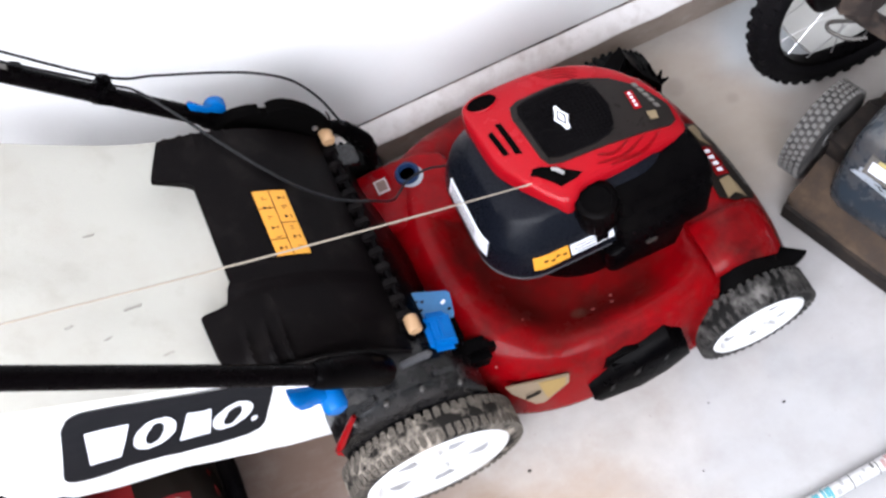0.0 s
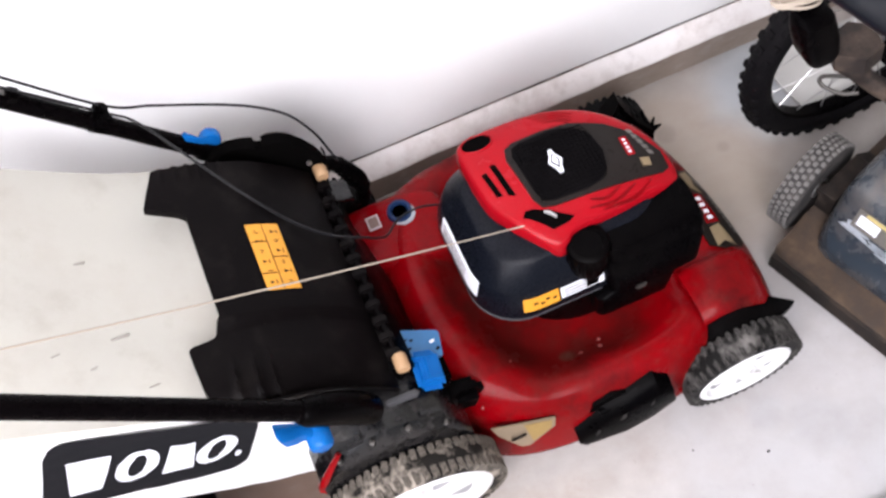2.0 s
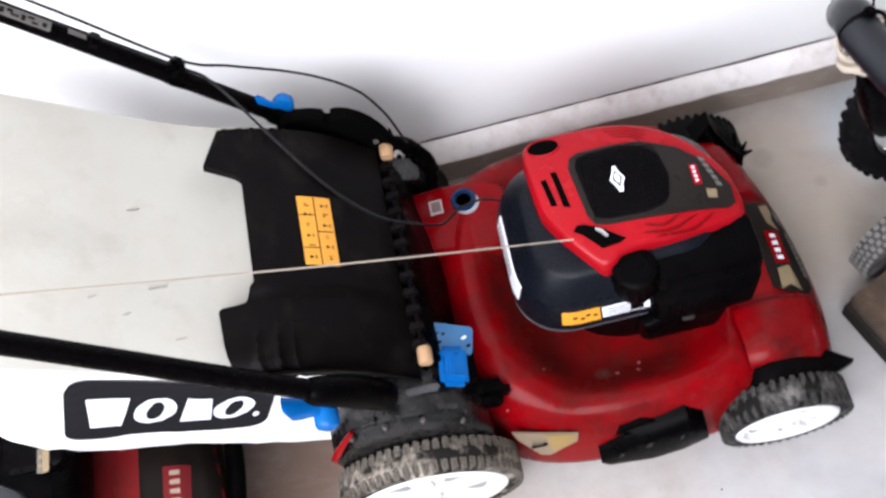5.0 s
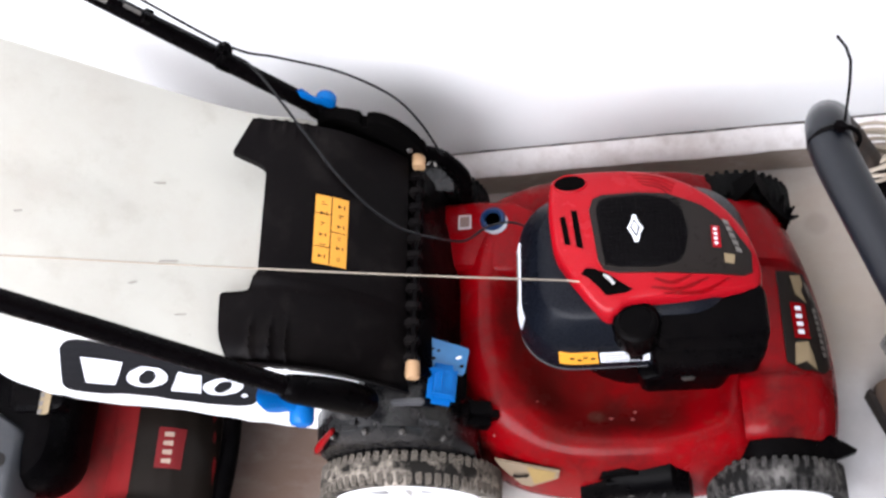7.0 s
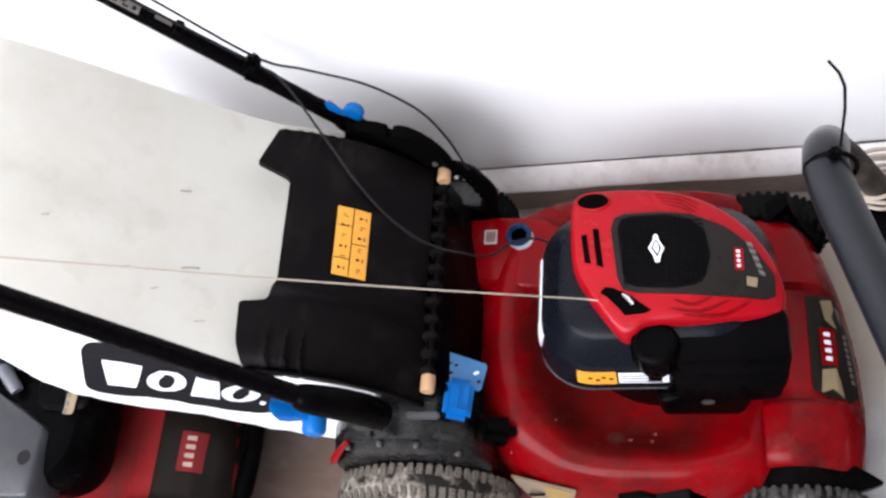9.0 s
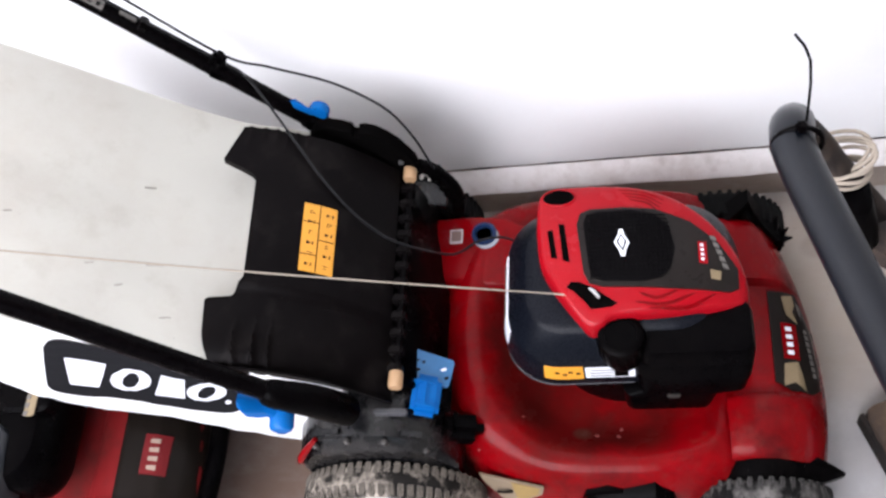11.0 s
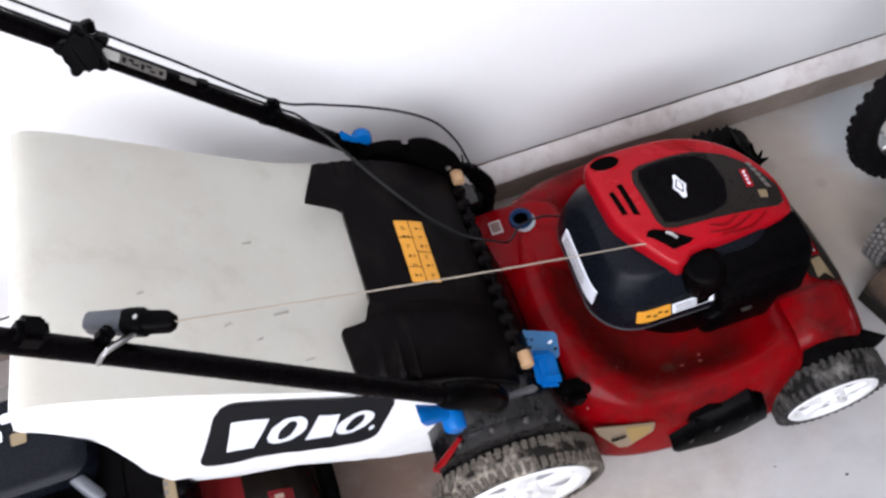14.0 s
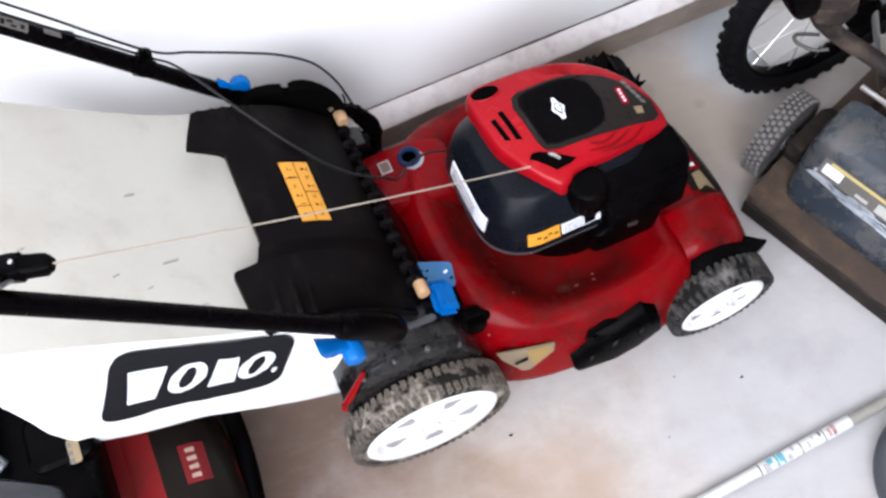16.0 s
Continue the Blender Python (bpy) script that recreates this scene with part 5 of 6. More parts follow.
bm = B()
loops = []
for a, b in zip(TOP, LOW):
    loop = []
    for k in range(15):
        f = k / 14
        z = b.z + (a.z - 0.012 - b.z) * f
        x = b.x + (a.x - b.x) * f
        loop.append((x, BAG_R + bag_side(x, z, a.z, b.z), z))
    loop += [(a.x, BAG_R + 0.003, a.z - 0.004), (a.x, BAG_R + 0.012, a.z)]
    loop += [(a.x, BAG_R + 0.012 + (BAG_L - BAG_R - 0.024) * k / 16, a.z - 0.006 * math.sin(math.pi * k / 16) + 0.003 * noise.noise((a.x * 9, k * 0.5, 5))) for k in range(1, 16)]
    loop += [(a.x, BAG_L - 0.012, a.z), (a.x, BAG_L - 0.003, a.z - 0.004)]
    loop += [(b.x + (a.x - b.x) * f, BAG_L, b.z + (a.z - 0.012 - b.z) * f) for f in (1, 0.75, 0.5, 0.25, 0)]
    loops.append([(skew(x, y), y, z) for x, y, z in loop])
loft(bm, loops)
bag = tagged(part("bag", bm, M_BAG, mower, "white cloth grass bag with a beige top", 60), "white cloth grass bag with a beige top")


def top_height(x, y):
    for a, b in zip(TOP, TOP[1:]):
        if b.x <= x <= a.x:
            return a.z + (b.z - a.z) * (x - a.x) / (b.x - a.x)
    return TOP[-1].z


bm = B()
rows = []
for a in TOP[3:-1]:
    rows.append([bm.verts.new((skew(a.x, BAG_R + 0.004 + (BAG_L - BAG_R - 0.006) * k / 20), BAG_R + 0.004 + (BAG_L - BAG_R - 0.006) * k / 20, a.z + 0.002 - 0.006 * math.sin(math.pi * k / 20) + 0.003 * noise.noise((a.x * 9, k * 0.4, 5)))) for k in range(21)])
for ra, rb in zip(rows, rows[1:]):
    for k in range(20):
        bm.faces.new((ra[k], ra[k + 1], rb[k + 1], rb[k]))
ret = bmesh.ops.extrude_face_region(bm, geom=bm.faces[:])
bmesh.ops.translate(bm, verts=[v for v in ret["geom"] if isinstance(v, bmesh.types.BMVert)], vec=(0, 0, -0.003))
part("bag_top", bm, M_BAGTOP, bag, "beige top panel of the bag with dirt specks", 60)


# printed panel on the bag's near side with four pale plain shapes
def side_point(x, z, lift):
    best = min(range(len(TOP)), key=lambda k: abs((TOP[k].x + LOW[k].x) / 2 - x))
    return (skew(x, BAG_R), BAG_R + bag_side(x, z, TOP[best].z, LOW[best].z) - lift, z)


def side_patch(name, corners, mat, parent, lift, label="", n=8, soft=0.0):
    """A film on the bag's side between four (x, z) corners: low rear, low front, high front, high rear."""
    bm = B()
    a, b, c, d = (Vector((x, z)) for x, z in corners)
    grid = []
    for i in range(n + 1):
        row = []
        for j in range(n + 1):
            u, v = i / n, j / n
            if soft:
                cu, cv = min(max(u, soft * 0.5), 1 - soft * 0.5), min(max(v, soft), 1 - soft)
                off = Vector(((u - cu) / (soft * 0.5), (v - cv) / soft))
                if off.x and off.y:
                    off *= max(abs(off.x), abs(off.y)) / off.length
                u, v = cu + off.x * soft * 0.5, cv + off.y * soft
            p = a.lerp(b, u).lerp(d.lerp(c, u), v)
            row.append(bm.verts.new(side_point(p.x, p.y, lift)))
        grid.append(row)
    for i in range(n):
        for j in range(n):
            bm.faces.new((grid[i][j], grid[i + 1][j], grid[i + 1][j + 1], grid[i][j + 1]))
    return part(name, bm, mat, parent, label, 60)


LOGO = [(-0.397, 0.447), (-0.184, 0.33), (-0.127, 0.44), (-0.33, 0.597)]


def in_logo(u, v):
    a, b, c, d = (Vector(p) for p in LOGO)
    p = a.lerp(b, u).lerp(d.lerp(c, u), v)
    return (p.x, p.y)


panel_print = side_patch("printed_panel", LOGO, M_BAGPRINT, bag, 0.004, "dark printed panel with pale plain shapes", 24, 0.2)
def print_shape(outline, hole=None):
    """A pale shape on the panel from points (u, v) round its edge, with a hole of as many points."""
    bm = B()
    n = len(outline)
    mid = hole or [(sum(p[0] for p in outline) / n + (u - sum(p[0] for p in outline) / n) * 0.05, sum(p[1] for p in outline) / n + (v - sum(p[1] for p in outline) / n) * 0.05) for u, v in outline]
    vo = [bm.verts.new(side_point(*in_logo(u, v), 0.006)) for u, v in outline]
    vi = [bm.verts.new(side_point(*in_logo(u, v), 0.006)) for u, v in mid]
    for k in range(n):
        bm.faces.new((vo[k], vo[(k + 1) % n], vi[(k + 1) % n], vi[k]))
    if not hole:
        bm.faces.new(vi)
    part("print_shape", bm, M_PAPER, panel_print)


def print_oval(cu, cv, w, h, lean):
    return [(cu + w * math.cos(t) + lean * math.sin(t), cv + h * math.sin(t)) for t in (2 * math.pi * k / 28 for k in range(28))]


def print_block(u0, u1, u2, u3, v0, v1):
    return [(u0, v0), ((u0 + u1) / 2, v0), (u1, v0), ((u1 + u2) / 2, (v0 + v1) / 2), (u2, v1), ((u2 + u3) / 2, v1), (u3, v1), ((u0 + u3) / 2, (v0 + v1) / 2)]


print_shape(print_block(0.11, 0.245, 0.285, 0.09, 0.29, 0.74))
print_shape(print_oval(0.405, 0.52, 0.1, 0.225, 0.03), print_oval(0.405, 0.52, 0.04, 0.16, 0.02))
print_shape(print_block(0.53, 0.69, 0.68, 0.56, 0.29, 0.74))
print_shape(print_oval(0.8, 0.53, 0.1, 0.225, 0.03), print_oval(0.8, 0.53, 0.04, 0.16, 0.02))
print_shape(print_oval(0.925, 0.36, 0.018, 0.05, 0.0))

# smudges on the beige top of the bag
random.seed(14)
M_SMUDGE = material("grey_smudge", (0.36, 0.34, 0.305), 0.9, grain=300, vary=0.4, bump=0)
for x, y, l, w in ((-0.24, -0.08, 0.012, 0.002), (-0.27, -0.12, 0.004, 0.003), (-0.3, -0.1, 0.003, 0.003), (-0.22, -0.15, 0.006, 0.002), (-0.26, 0.03, 0.006, 0.0015), (-0.38, -0.06, 0.003, 0.002)):
    pts = [(x + l * random.uniform(0.6, 1.2) * math.cos(t) + w * math.sin(t), y + w * random.uniform(0.6, 1.2) * math.sin(t) + 0.3 * l * math.cos(t)) for t in (2 * math.pi * k / 8 for k in range(8))]
    film("smudge", pts, M_SMUDGE, bag, 0.0028, lambda a, b: top_height(a, b) - 0.006 * math.sin(math.pi * (b - BAG_R) / (BAG_L - BAG_R)) + 0.0012)

# ---- a second red mower, parked behind, its front under the bag ----
SX, SY = -0.96, -0.15
mower2 = thing("lawn_mower", (0.28 + SX, CY + SY, 0.0), "second red lawn mower with a dark engine, parked behind", "lawn mower", "lawn mowers")
part("deck", deck_shell(B(), SX, SY), M_RED_SHADED, mower2, "red steel deck, dulled by grime and painted shade", 50)
front2 = part("front_panel", front_panel(B(), SX, SY), M_RED_SHADED, mower2, "raised red front of the deck", 50)
height2 = lambda x, y: front_height(x - SX, y - SY)
bm = B()
grid = []
for i in range(25):
    row = []
    for j in range(41):
        x, y = 0.53 + SX + 0.102 * i / 24, CY + SY - 0.15 + 0.3 * j / 40
        row.append(bm.verts.new((x, y, height2(x, y) + 0.004)))
    grid.append(row)
for i in range(24):
    for j in range(40):
        bm.faces.new((grid[i][j], grid[i + 1][j], grid[i + 1][j + 1], grid[i][j + 1]))
ret = bmesh.ops.extrude_face_region(bm, geom=bm.faces[:])
bmesh.ops.translate(bm, verts=[v for v in ret["geom"] if isinstance(v, bmesh.types.BMVert)], vec=(0, 0, -0.003))
decal2 = part("front_decal", bm, M_DECAL, front2, "dark decal with a red badge")
badge(decal2, 0.58 + SX, -0.08 + SY, 0.034, 0.062, front_height, 0.0055, SX, SY, (M_BADGE_SHADED, M_MARK_SHADED))
bm = B()
sweep(bm, spline([(0.6 + SX, CY + SY - 0.215, 0.12), (0.622 + SX, CY + SY - 0.17, 0.11), (0.64 + SX, CY + SY - 0.05, 0.108), (0.64 + SX, CY + SY + 0.05, 0.108), (0.622 + SX, CY + SY + 0.17, 0.11), (0.6 + SX, CY + SY + 0.215, 0.12)], 6), 0.015, 12)
part("bumper", bm, M_BLACK, mower2, "black bumper strip along the front")
wheel(mower2, (0.0 + SX, -0.292 + SY, 0.14), 0.14, 0.046, 0.115, -1, 26)
wheel(mower2, (0.0 + SX, 0.205 + SY, 0.14), 0.14, 0.046, 0.115, 1, 26)
wheel(mower2, (0.529 + SX, -0.298 + SY, 0.102), 0.102, 0.044, 0.082, -1, 22)
wheel(mower2, (0.529 + SX, 0.185 + SY, 0.102), 0.102, 0.044, 0.082, 1, 22)
for side in (-1, 1):
    y = CY + SY + side * 0.222
    bm = B()
    loft(bm, [[(x + SX, y + side * a, z + b) for a, b in ((-0.045, -0.01), (-0.04, 0.006), (0.018, 0.0), (0.024, -0.012))] for x, z in ((0.47, 0.175), (0.51, 0.196), (0.55, 0.196), (0.6, 0.178), (0.645, 0.14))])
    part("wheel_guard", bm, M_BLACK, mower2, "black plastic guard over the front wheel")
M_OLDGREY = material("blue_grey_cover", (0.009, 0.011, 0.015), 0.4, grain=200, vary=0.2, bump=0.1, dirt=(0.1, 0.09, 0.08), dirt_amount=0.3)
bm = B()
loft(bm, [[(x, y, z) for x, y in rounded(0.3 + 2 * g, 0.27 + 2 * g, 0.05, 6, -0.62, -0.185)] for z, g in ((0.23, -0.01), (0.26, 0.0), (0.325, 0.0), (0.345, -0.01), (0.352, -0.03))])
engine2 = part("engine", bm, M_BLACK, mower2, "black engine with covers")
bm = B()
SIDE = [(-0.515, -0.242), (-0.511, -0.25), (-0.51, -0.335), (-0.518, -0.345), (-0.74, -0.345), (-0.76, -0.325), (-0.76, -0.17), (-0.74, -0.155), (-0.64, -0.165), (-0.62, -0.178)]
loft(bm, [[(-0.635 + (x + 0.635) * g, -0.25 + (y + 0.25) * g, z) for x, y in SIDE] for z, g in ((0.3, 1.0), (0.352, 1.0), (0.361, 0.97), (0.364, 0.93))])
box2 = part("side_cover", bm, M_OLDGREY, engine2, "blue-grey plastic side cover with a hole")
# a black disc on the cover paints the dark of its hole
bm = B()
slab(bm, disc(0.0105), Matrix.Translation((-0.534, -0.288, 0.3635)), 0.001)
part("cover_hole", bm, M_INK, box2)
bm = B()
loft(bm, [[(x, y, z) for x, y in rounded(0.09 + 2 * g, 0.085 + 2 * g, 0.02, 5, -0.5, -0.175)] for z, g in ((0.33, 0.0), (0.356, 0.0), (0.362, -0.006))])
nose = part("engine_nose", bm, M_BLACK, engine2)
bm = B()
slab(bm, rounded(0.016, 0.036, 0.004), Matrix.Translation((-0.482, -0.208, 0.3622)), 0.0012)
tag2 = part("gold_tag", bm, M_DULLGOLD, nose, "small gold tag with pale marks")
for k in range(3):
    bm = B()
    slab(bm, rounded(0.006, 0.007, 0.001), Matrix.Translation((-0.487, -0.222 + 0.012 * k, 0.3636)), 0.0008)
    part("mark", bm, M_DULLSILVER, tag2)
bm = B()
loft(bm, [[(x, y, z) for x, y in rounded(0.17 + 2 * g, 0.16 + 2 * g, 0.03, 5, -0.66, -0.08)] for z, g in ((0.33, 0.0), (0.395, 0.0), (0.403, -0.008), (0.405, -0.02))])
rear2 = part("top_cover", bm, M_SHROUD, engine2, "grey top cover with worn stickers")
random.seed(11)
for k, (x, y, w, h, mat) in enumerate(((-0.672, -0.012, 0.026, 0.022, M_DULLSILVER), (-0.64, -0.018, 0.014, 0.02, M_DULLSILVER), (-0.668, -0.05, 0.03, 0.014, M_PAPER), (-0.66, -0.085, 0.022, 0.018, M_DULLGOLD), (-0.628, -0.045, 0.012, 0.022, M_DULLSILVER), (-0.688, -0.075, 0.012, 0.016, M_PAPER))):
    bm = B()
    slab(bm, rounded(w, h, 0.003), Matrix.Translation((x, y, 0.4052 + 0.0004 * k)), 0.001)
    part("sticker", bm, mat, rear2)
for k in range(4):
    bm = B()
    box(bm, (-0.66, -0.128 - 0.011 * k, 0.366 - 0.003 * k), (0.14, 0.006, 0.02), 0.002)
    part("cooling_rib", bm, M_BLACK, engine2)
bm = B()
sweep(bm, spline([(-0.617, -0.127, 0.366), (-0.612, -0.136, 0.38), (-0.598, -0.158, 0.378), (-0.575, -0.19, 0.362)], 6), [0.008] + [0.0105] * 17 + [0.009], 12)
part("grey_lever", bm, material("lever_grey", (0.08, 0.085, 0.1), 0.4), engine2, "pale grey lever")
tube2 = [(-0.98, -0.43, 0.36), (-1.25, -0.42, 0.75), (-1.42, -0.41, 0.98), (-1.46, -0.36, 1.02), (-1.46, -0.0, 1.02), (-1.42, 0.03, 0.98), (-1.25, 0.045, 0.75), (-0.98, 0.06, 0.36)]
part("handle", sweep(B(), spline(tube2, 5), 0.0125, 12), M_TUBE, mower2, "black steel handle tubes")
# its deck is set to the highest cut, well above the wheels
for ob in mower2.children:
    if ob.name.startswith(("deck", "front_panel", "bumper", "wheel_guard")):
        ob.location += Vector((0.032, -0.015, 0.06))
engine2.location += Vector((0.022, -0.012, 0.045))

# ---- old dusty mower facing the red one ----
OC, E1, E2 = Vector((0.687, -0.137, 0)), Vector((0.34, -0.94, 0)).normalized(), Vector((0.94, 0.34, 0)).normalized()


def old(s, d, z):
    return OC + E1 * s + E2 * d + Vector((0, 0, z))


LONG = 0.48
old_mower = thing("old_lawn_mower", old(0.24, 0.25, 0), "old dusty dark lawn mower with a grey housing", "lawn mower", "lawn mowers")
bm = B()
loops = []
for k in range(25):
    s = LONG * k / 24
    inset = 0.012 * max(0, 1 - s / 0.03) ** 2 + 0.012 * max(0, 1 - (LONG - s) / 0.03) ** 2
    w = 0.0015 * noise.noise((s * 20, 0, 4))
    loops.append([old(s, inset + 0.01, 0.012), old(s, inset, 0.02), old(s, inset + w, 0.046), old(s, inset + 0.006, 0.053 + w), old(s, 0.05, 0.058 + w), old(s, 0.075, 0.075), old(s, 0.42, 0.08), old(s, 0.45, 0.03)])
loft(bm, loops)
deck3 = part("deck", bm, M_DUSTY, old_mower, "dust-caked brown steel deck", 50)
M_EDGE = material("grimy_dark_edge", (0.012, 0.009, 0.008), 0.7, spec=0.2, grain=60, vary=0.5, bump=0.4, dirt=(0.06, 0.045, 0.035), dirt_amount=0.6, dirt_scale=16)
bm = B()
loft(bm, [[old(s, -0.003, 0.008), old(s, -0.004, 0.044), old(s, 0.002, 0.048), old(s, 0.006, 0.01)] for s in (0.004, 0.1, 0.2, 0.3, 0.4, LONG - 0.004)])
part("edge_strip", bm, M_EDGE, deck3, "dark grimy strip along the deck's edge")
bm = B()
loops = []
for s, g in ((0.035, 0.035), (0.04, 0.018), (0.052, 0.006), (0.07, 0.0), (0.2, 0.0), (0.36, 0.0), (0.4, 0.006), (0.41, 0.025)):
    loops.append([old(s, d + g * sd, z - g * sz) for d, z, sd, sz in ((0.045, 0.06, 1, 0), (0.045, 0.09, 1, 0.1), (0.055, 0.115, 0.9, 0.3), (0.085, 0.183, 0.6, 0.6), (0.1, 0.202, 0.3, 0.9), (0.13, 0.212, 0, 1), (0.19, 0.214, 0, 1), (0.2, 0.2, -0.4, 0.6), (0.21, 0.07, -1, 0))])
loft(bm, loops)
housing3 = part("housing", bm, M_GREY, old_mower, "glossy blue-grey plastic housing, worn")


def face(s, f, lift=0.0):
    """A point of the housing's sloping front, f from its foot to its top."""
    a, b = old(s, 0.055, 0.115), old(s, 0.085, 0.183)
    n = E1.cross(b - a).normalized()
    if n.z < 0:
        n = -n
    return a.lerp(b, f) + n * lift


def face_patch(name, s0, s1, f0, f1, mat, parent, lift, label=""):
    bm = B()
    lo = [face(s0, f0), face(s1, f0), face(s1, f1), face(s0, f1)]
    hi = [face(s0, f0, lift), face(s1, f0, lift), face(s1, f1, lift), face(s0, f1, lift)]
    loft(bm, [lo, hi])
    return part(name, bm, mat, parent, label)


plate3 = face_patch("maker_plate", 0.075, 0.37, 0.5, 0.98, M_DULLSILVER, housing3, 0.0025, "worn silver plate with a yellow edge")
face_patch("yellow_band", 0.09, 0.37, 0.88, 0.96, material("faded_yellow", (0.5, 0.4, 0.16), 0.5, grain=120, vary=0.3), plate3, 0.0034)
face_patch("pale_print", 0.082, 0.118, 0.6, 0.86, M_PAPER, plate3, 0.0034)
face_patch("print_bar", 0.15, 0.175, 0.58, 0.66, M_SILVER, plate3, 0.0034)
face_patch("print_bar", 0.19, 0.23, 0.56, 0.8, M_SILVER, plate3, 0.0034)
random.seed(17)
# Pale slivers paint the glare below the plate onto the glossy housing.
M_GLARE = material("painted_glare", (0.62, 0.68, 0.75), 0.3, metal=0.5, grain=70, vary=0.5, bump=0.4)
for k in range(70):
    s0 = 0.055 + 0.27 * random.random()
    f0 = 0.44 - 0.4 * (s0 - 0.055) / 0.27 * 0.55 + random.uniform(-0.14, 0.12)
    w, h, lean = random.uniform(0.012, 0.055), random.uniform(0.012, 0.07), random.uniform(-0.05, 0.02)
    bm = B()
    edge = [(s0, f0), (s0 + w * 0.5, f0 - h * 0.3 + lean * 0.5), (s0 + w, f0 + lean), (s0 + w * 0.9, f0 + h * 0.6 + lean), (s0 + w * 0.4, f0 + h + lean * 0.5), (s0 + w * 0.05, f0 + h * 0.5)]
    loft(bm, [[face(a, b) for a, b in edge], [face(a, b, 0.0016) for a, b in edge]])
    part("glare_streak", bm, M_GLARE, housing3)
# frame and engine lump behind the housing
bm = B()
sweep(bm, [old(-0.01, 0.12, 0.1), old(0.5, 0.12, 0.1)], 0.012, 10)
part("axle", bm, M_DUSTY_LEG, old_mower)
bm = B()
sweep(bm, [old(0.04, 0.205, 0.225), old(0.42, 0.205, 0.225)], 0.005, 8)
part("rod", bm, M_METAL, old_mower)
bm = B()
loft(bm, [[old(s, d, z) for s, d in ((0.06, 0.23), (0.4, 0.23), (0.4, 0.42), (0.06, 0.42))] for z in (0.07, 0.2)])
bmesh.ops.bevel(bm, geom=bm.edges[:], offset=0.02, segments=3, affect="EDGES")
part("engine", bm, M_DUSTY, old_mower, "dusty brown engine block")
bm = B()
loft(bm, [[old(s, d, z) for d, z in ((0.1, 0.04), (0.1, 0.125), (0.19, 0.13), (0.25, 0.07), (0.25, 0.04))] for s in (0.0, 0.03)])
part("wheel_bracket", bm, M_EDGE, old_mower)


def old_wheel(s, d, radius, width):
    zc = -E1
    xc = E2
    yc = zc.cross(xc)
    m = Matrix.Translation(old(s, d, radius)) @ Matrix((xc, yc, zc)).transposed().to_4x4()
    h = width / 2
    w = part("wheel", lathe(B(), [(radius * 0.6, -h * 0.9), (radius * 0.9, -h), (radius * 0.97, -h * 0.8), (radius * 0.975, h * 0.8), (radius * 0.9, h), (radius * 0.6, h * 0.9), (radius * 0.55, h * 0.5), (0.004, h * 0.5)], m, 40), M_OLDTYRE, old_mower, "grey block-tread wheel")
    n = 40
    for k in range(n):
        for row in range(4):
            a = 2 * math.pi * (k + 0.5 * (row % 2)) / n
            lump = new("tread_lug", CUBE)
            lump.parent = w
            lump.matrix_basis = Matrix.Translation(-Vector(BASE["old_lawn_mower"])) @ m @ Matrix.Rotation(a, 4, "Z") @ Matrix.Translation((radius * 0.975, 0, h * (-0.74 + 0.49 * row))) @ Matrix.Diagonal((radius * 0.06, radius * 0.085, h * 0.34, 1))
            lump.material_slots[0].link = "OBJECT"
            lump.material_slots[0].material = M_OLDLUG
    part("hub", lathe(B(), [(0.02, -h * 1.0), (0.02, h * 1.05), (0.008, h * 1.1)], m, 20), M_METAL, w)


old_wheel(-0.03, 0.126, 0.087, 0.04)
old_wheel(0.515, 0.126, 0.087, 0.04)
# folded handle: a crossbar low in front, its legs running back and down
bar = [(1.02, -0.52, 0.2), (0.9, -0.37, 0.36), (0.79, -0.225, 0.47), (0.735, -0.15, 0.505), (0.7, -0.135, 0.545), (0.664, -0.158, 0.6), (0.575, -0.166, 0.76), (0.53, -0.18, 0.86), (0.508, -0.196, 0.905), (0.503, -0.215, 0.922), (0.505, -0.245, 0.925), (0.53, -0.345, 0.932), (0.58, -0.53, 0.936), (0.615, -0.66, 0.938), (0.63, -0.695, 0.93), (0.65, -0.715, 0.905), (0.72, -0.7, 0.74), (0.9, -0.6, 0.4), (1.03, -0.52, 0.12)]
M_BAR = material("worn_dark_bar", (0.003, 0.0042, 0.007), 0.32, spec=0.28, grain=60, vary=0.25, bump=0.1)
handle3 = part("handle", sweep(B(), spline(bar[8:17], 6), 0.0165, 18), M_BAR, old_mower, "dark blue-grey padded handle bar")
part("handle_leg", sweep(B(), spline(bar[:9], 6), [0.0125] * 24 + [0.0115] * 25, 14), M_DUSTY_LEG, handle3, "thin dark handle leg")
part("wire_loop", sweep(B(), spline([(0.765, -0.085, 0.42), (0.735, -0.07, 0.42), (0.728, -0.08, 0.418), (0.745, -0.1, 0.412), (0.765, -0.112, 0.415)], 6), 0.003, 8), M_DARKMETAL, handle3, "bent wire loop")
part("handle_leg", sweep(B(), spline(bar[16:], 6), 0.0105, 14), M_DUSTY_LEG, handle3)
bm = B()
sweep(bm, [(0.511, -0.222, 0.944), (0.5135, -0.205, 0.968), (0.512, -0.2, 0.987), (0.507, -0.199, 1.002), (0.499, -0.2, 1.017)], 0.0011, 8)
part("wire_end", bm, M_TUBE, handle3, "upright wire end")
bm = B()
sweep(bm, [(0.5055 + 0.018 * math.cos(t), -0.228 + 0.003 * math.sin(t), 0.924 + 0.018 * math.sin(t)) for t in (2 * math.pi * k / 24 for k in range(25))], 0.0022, 8, False)
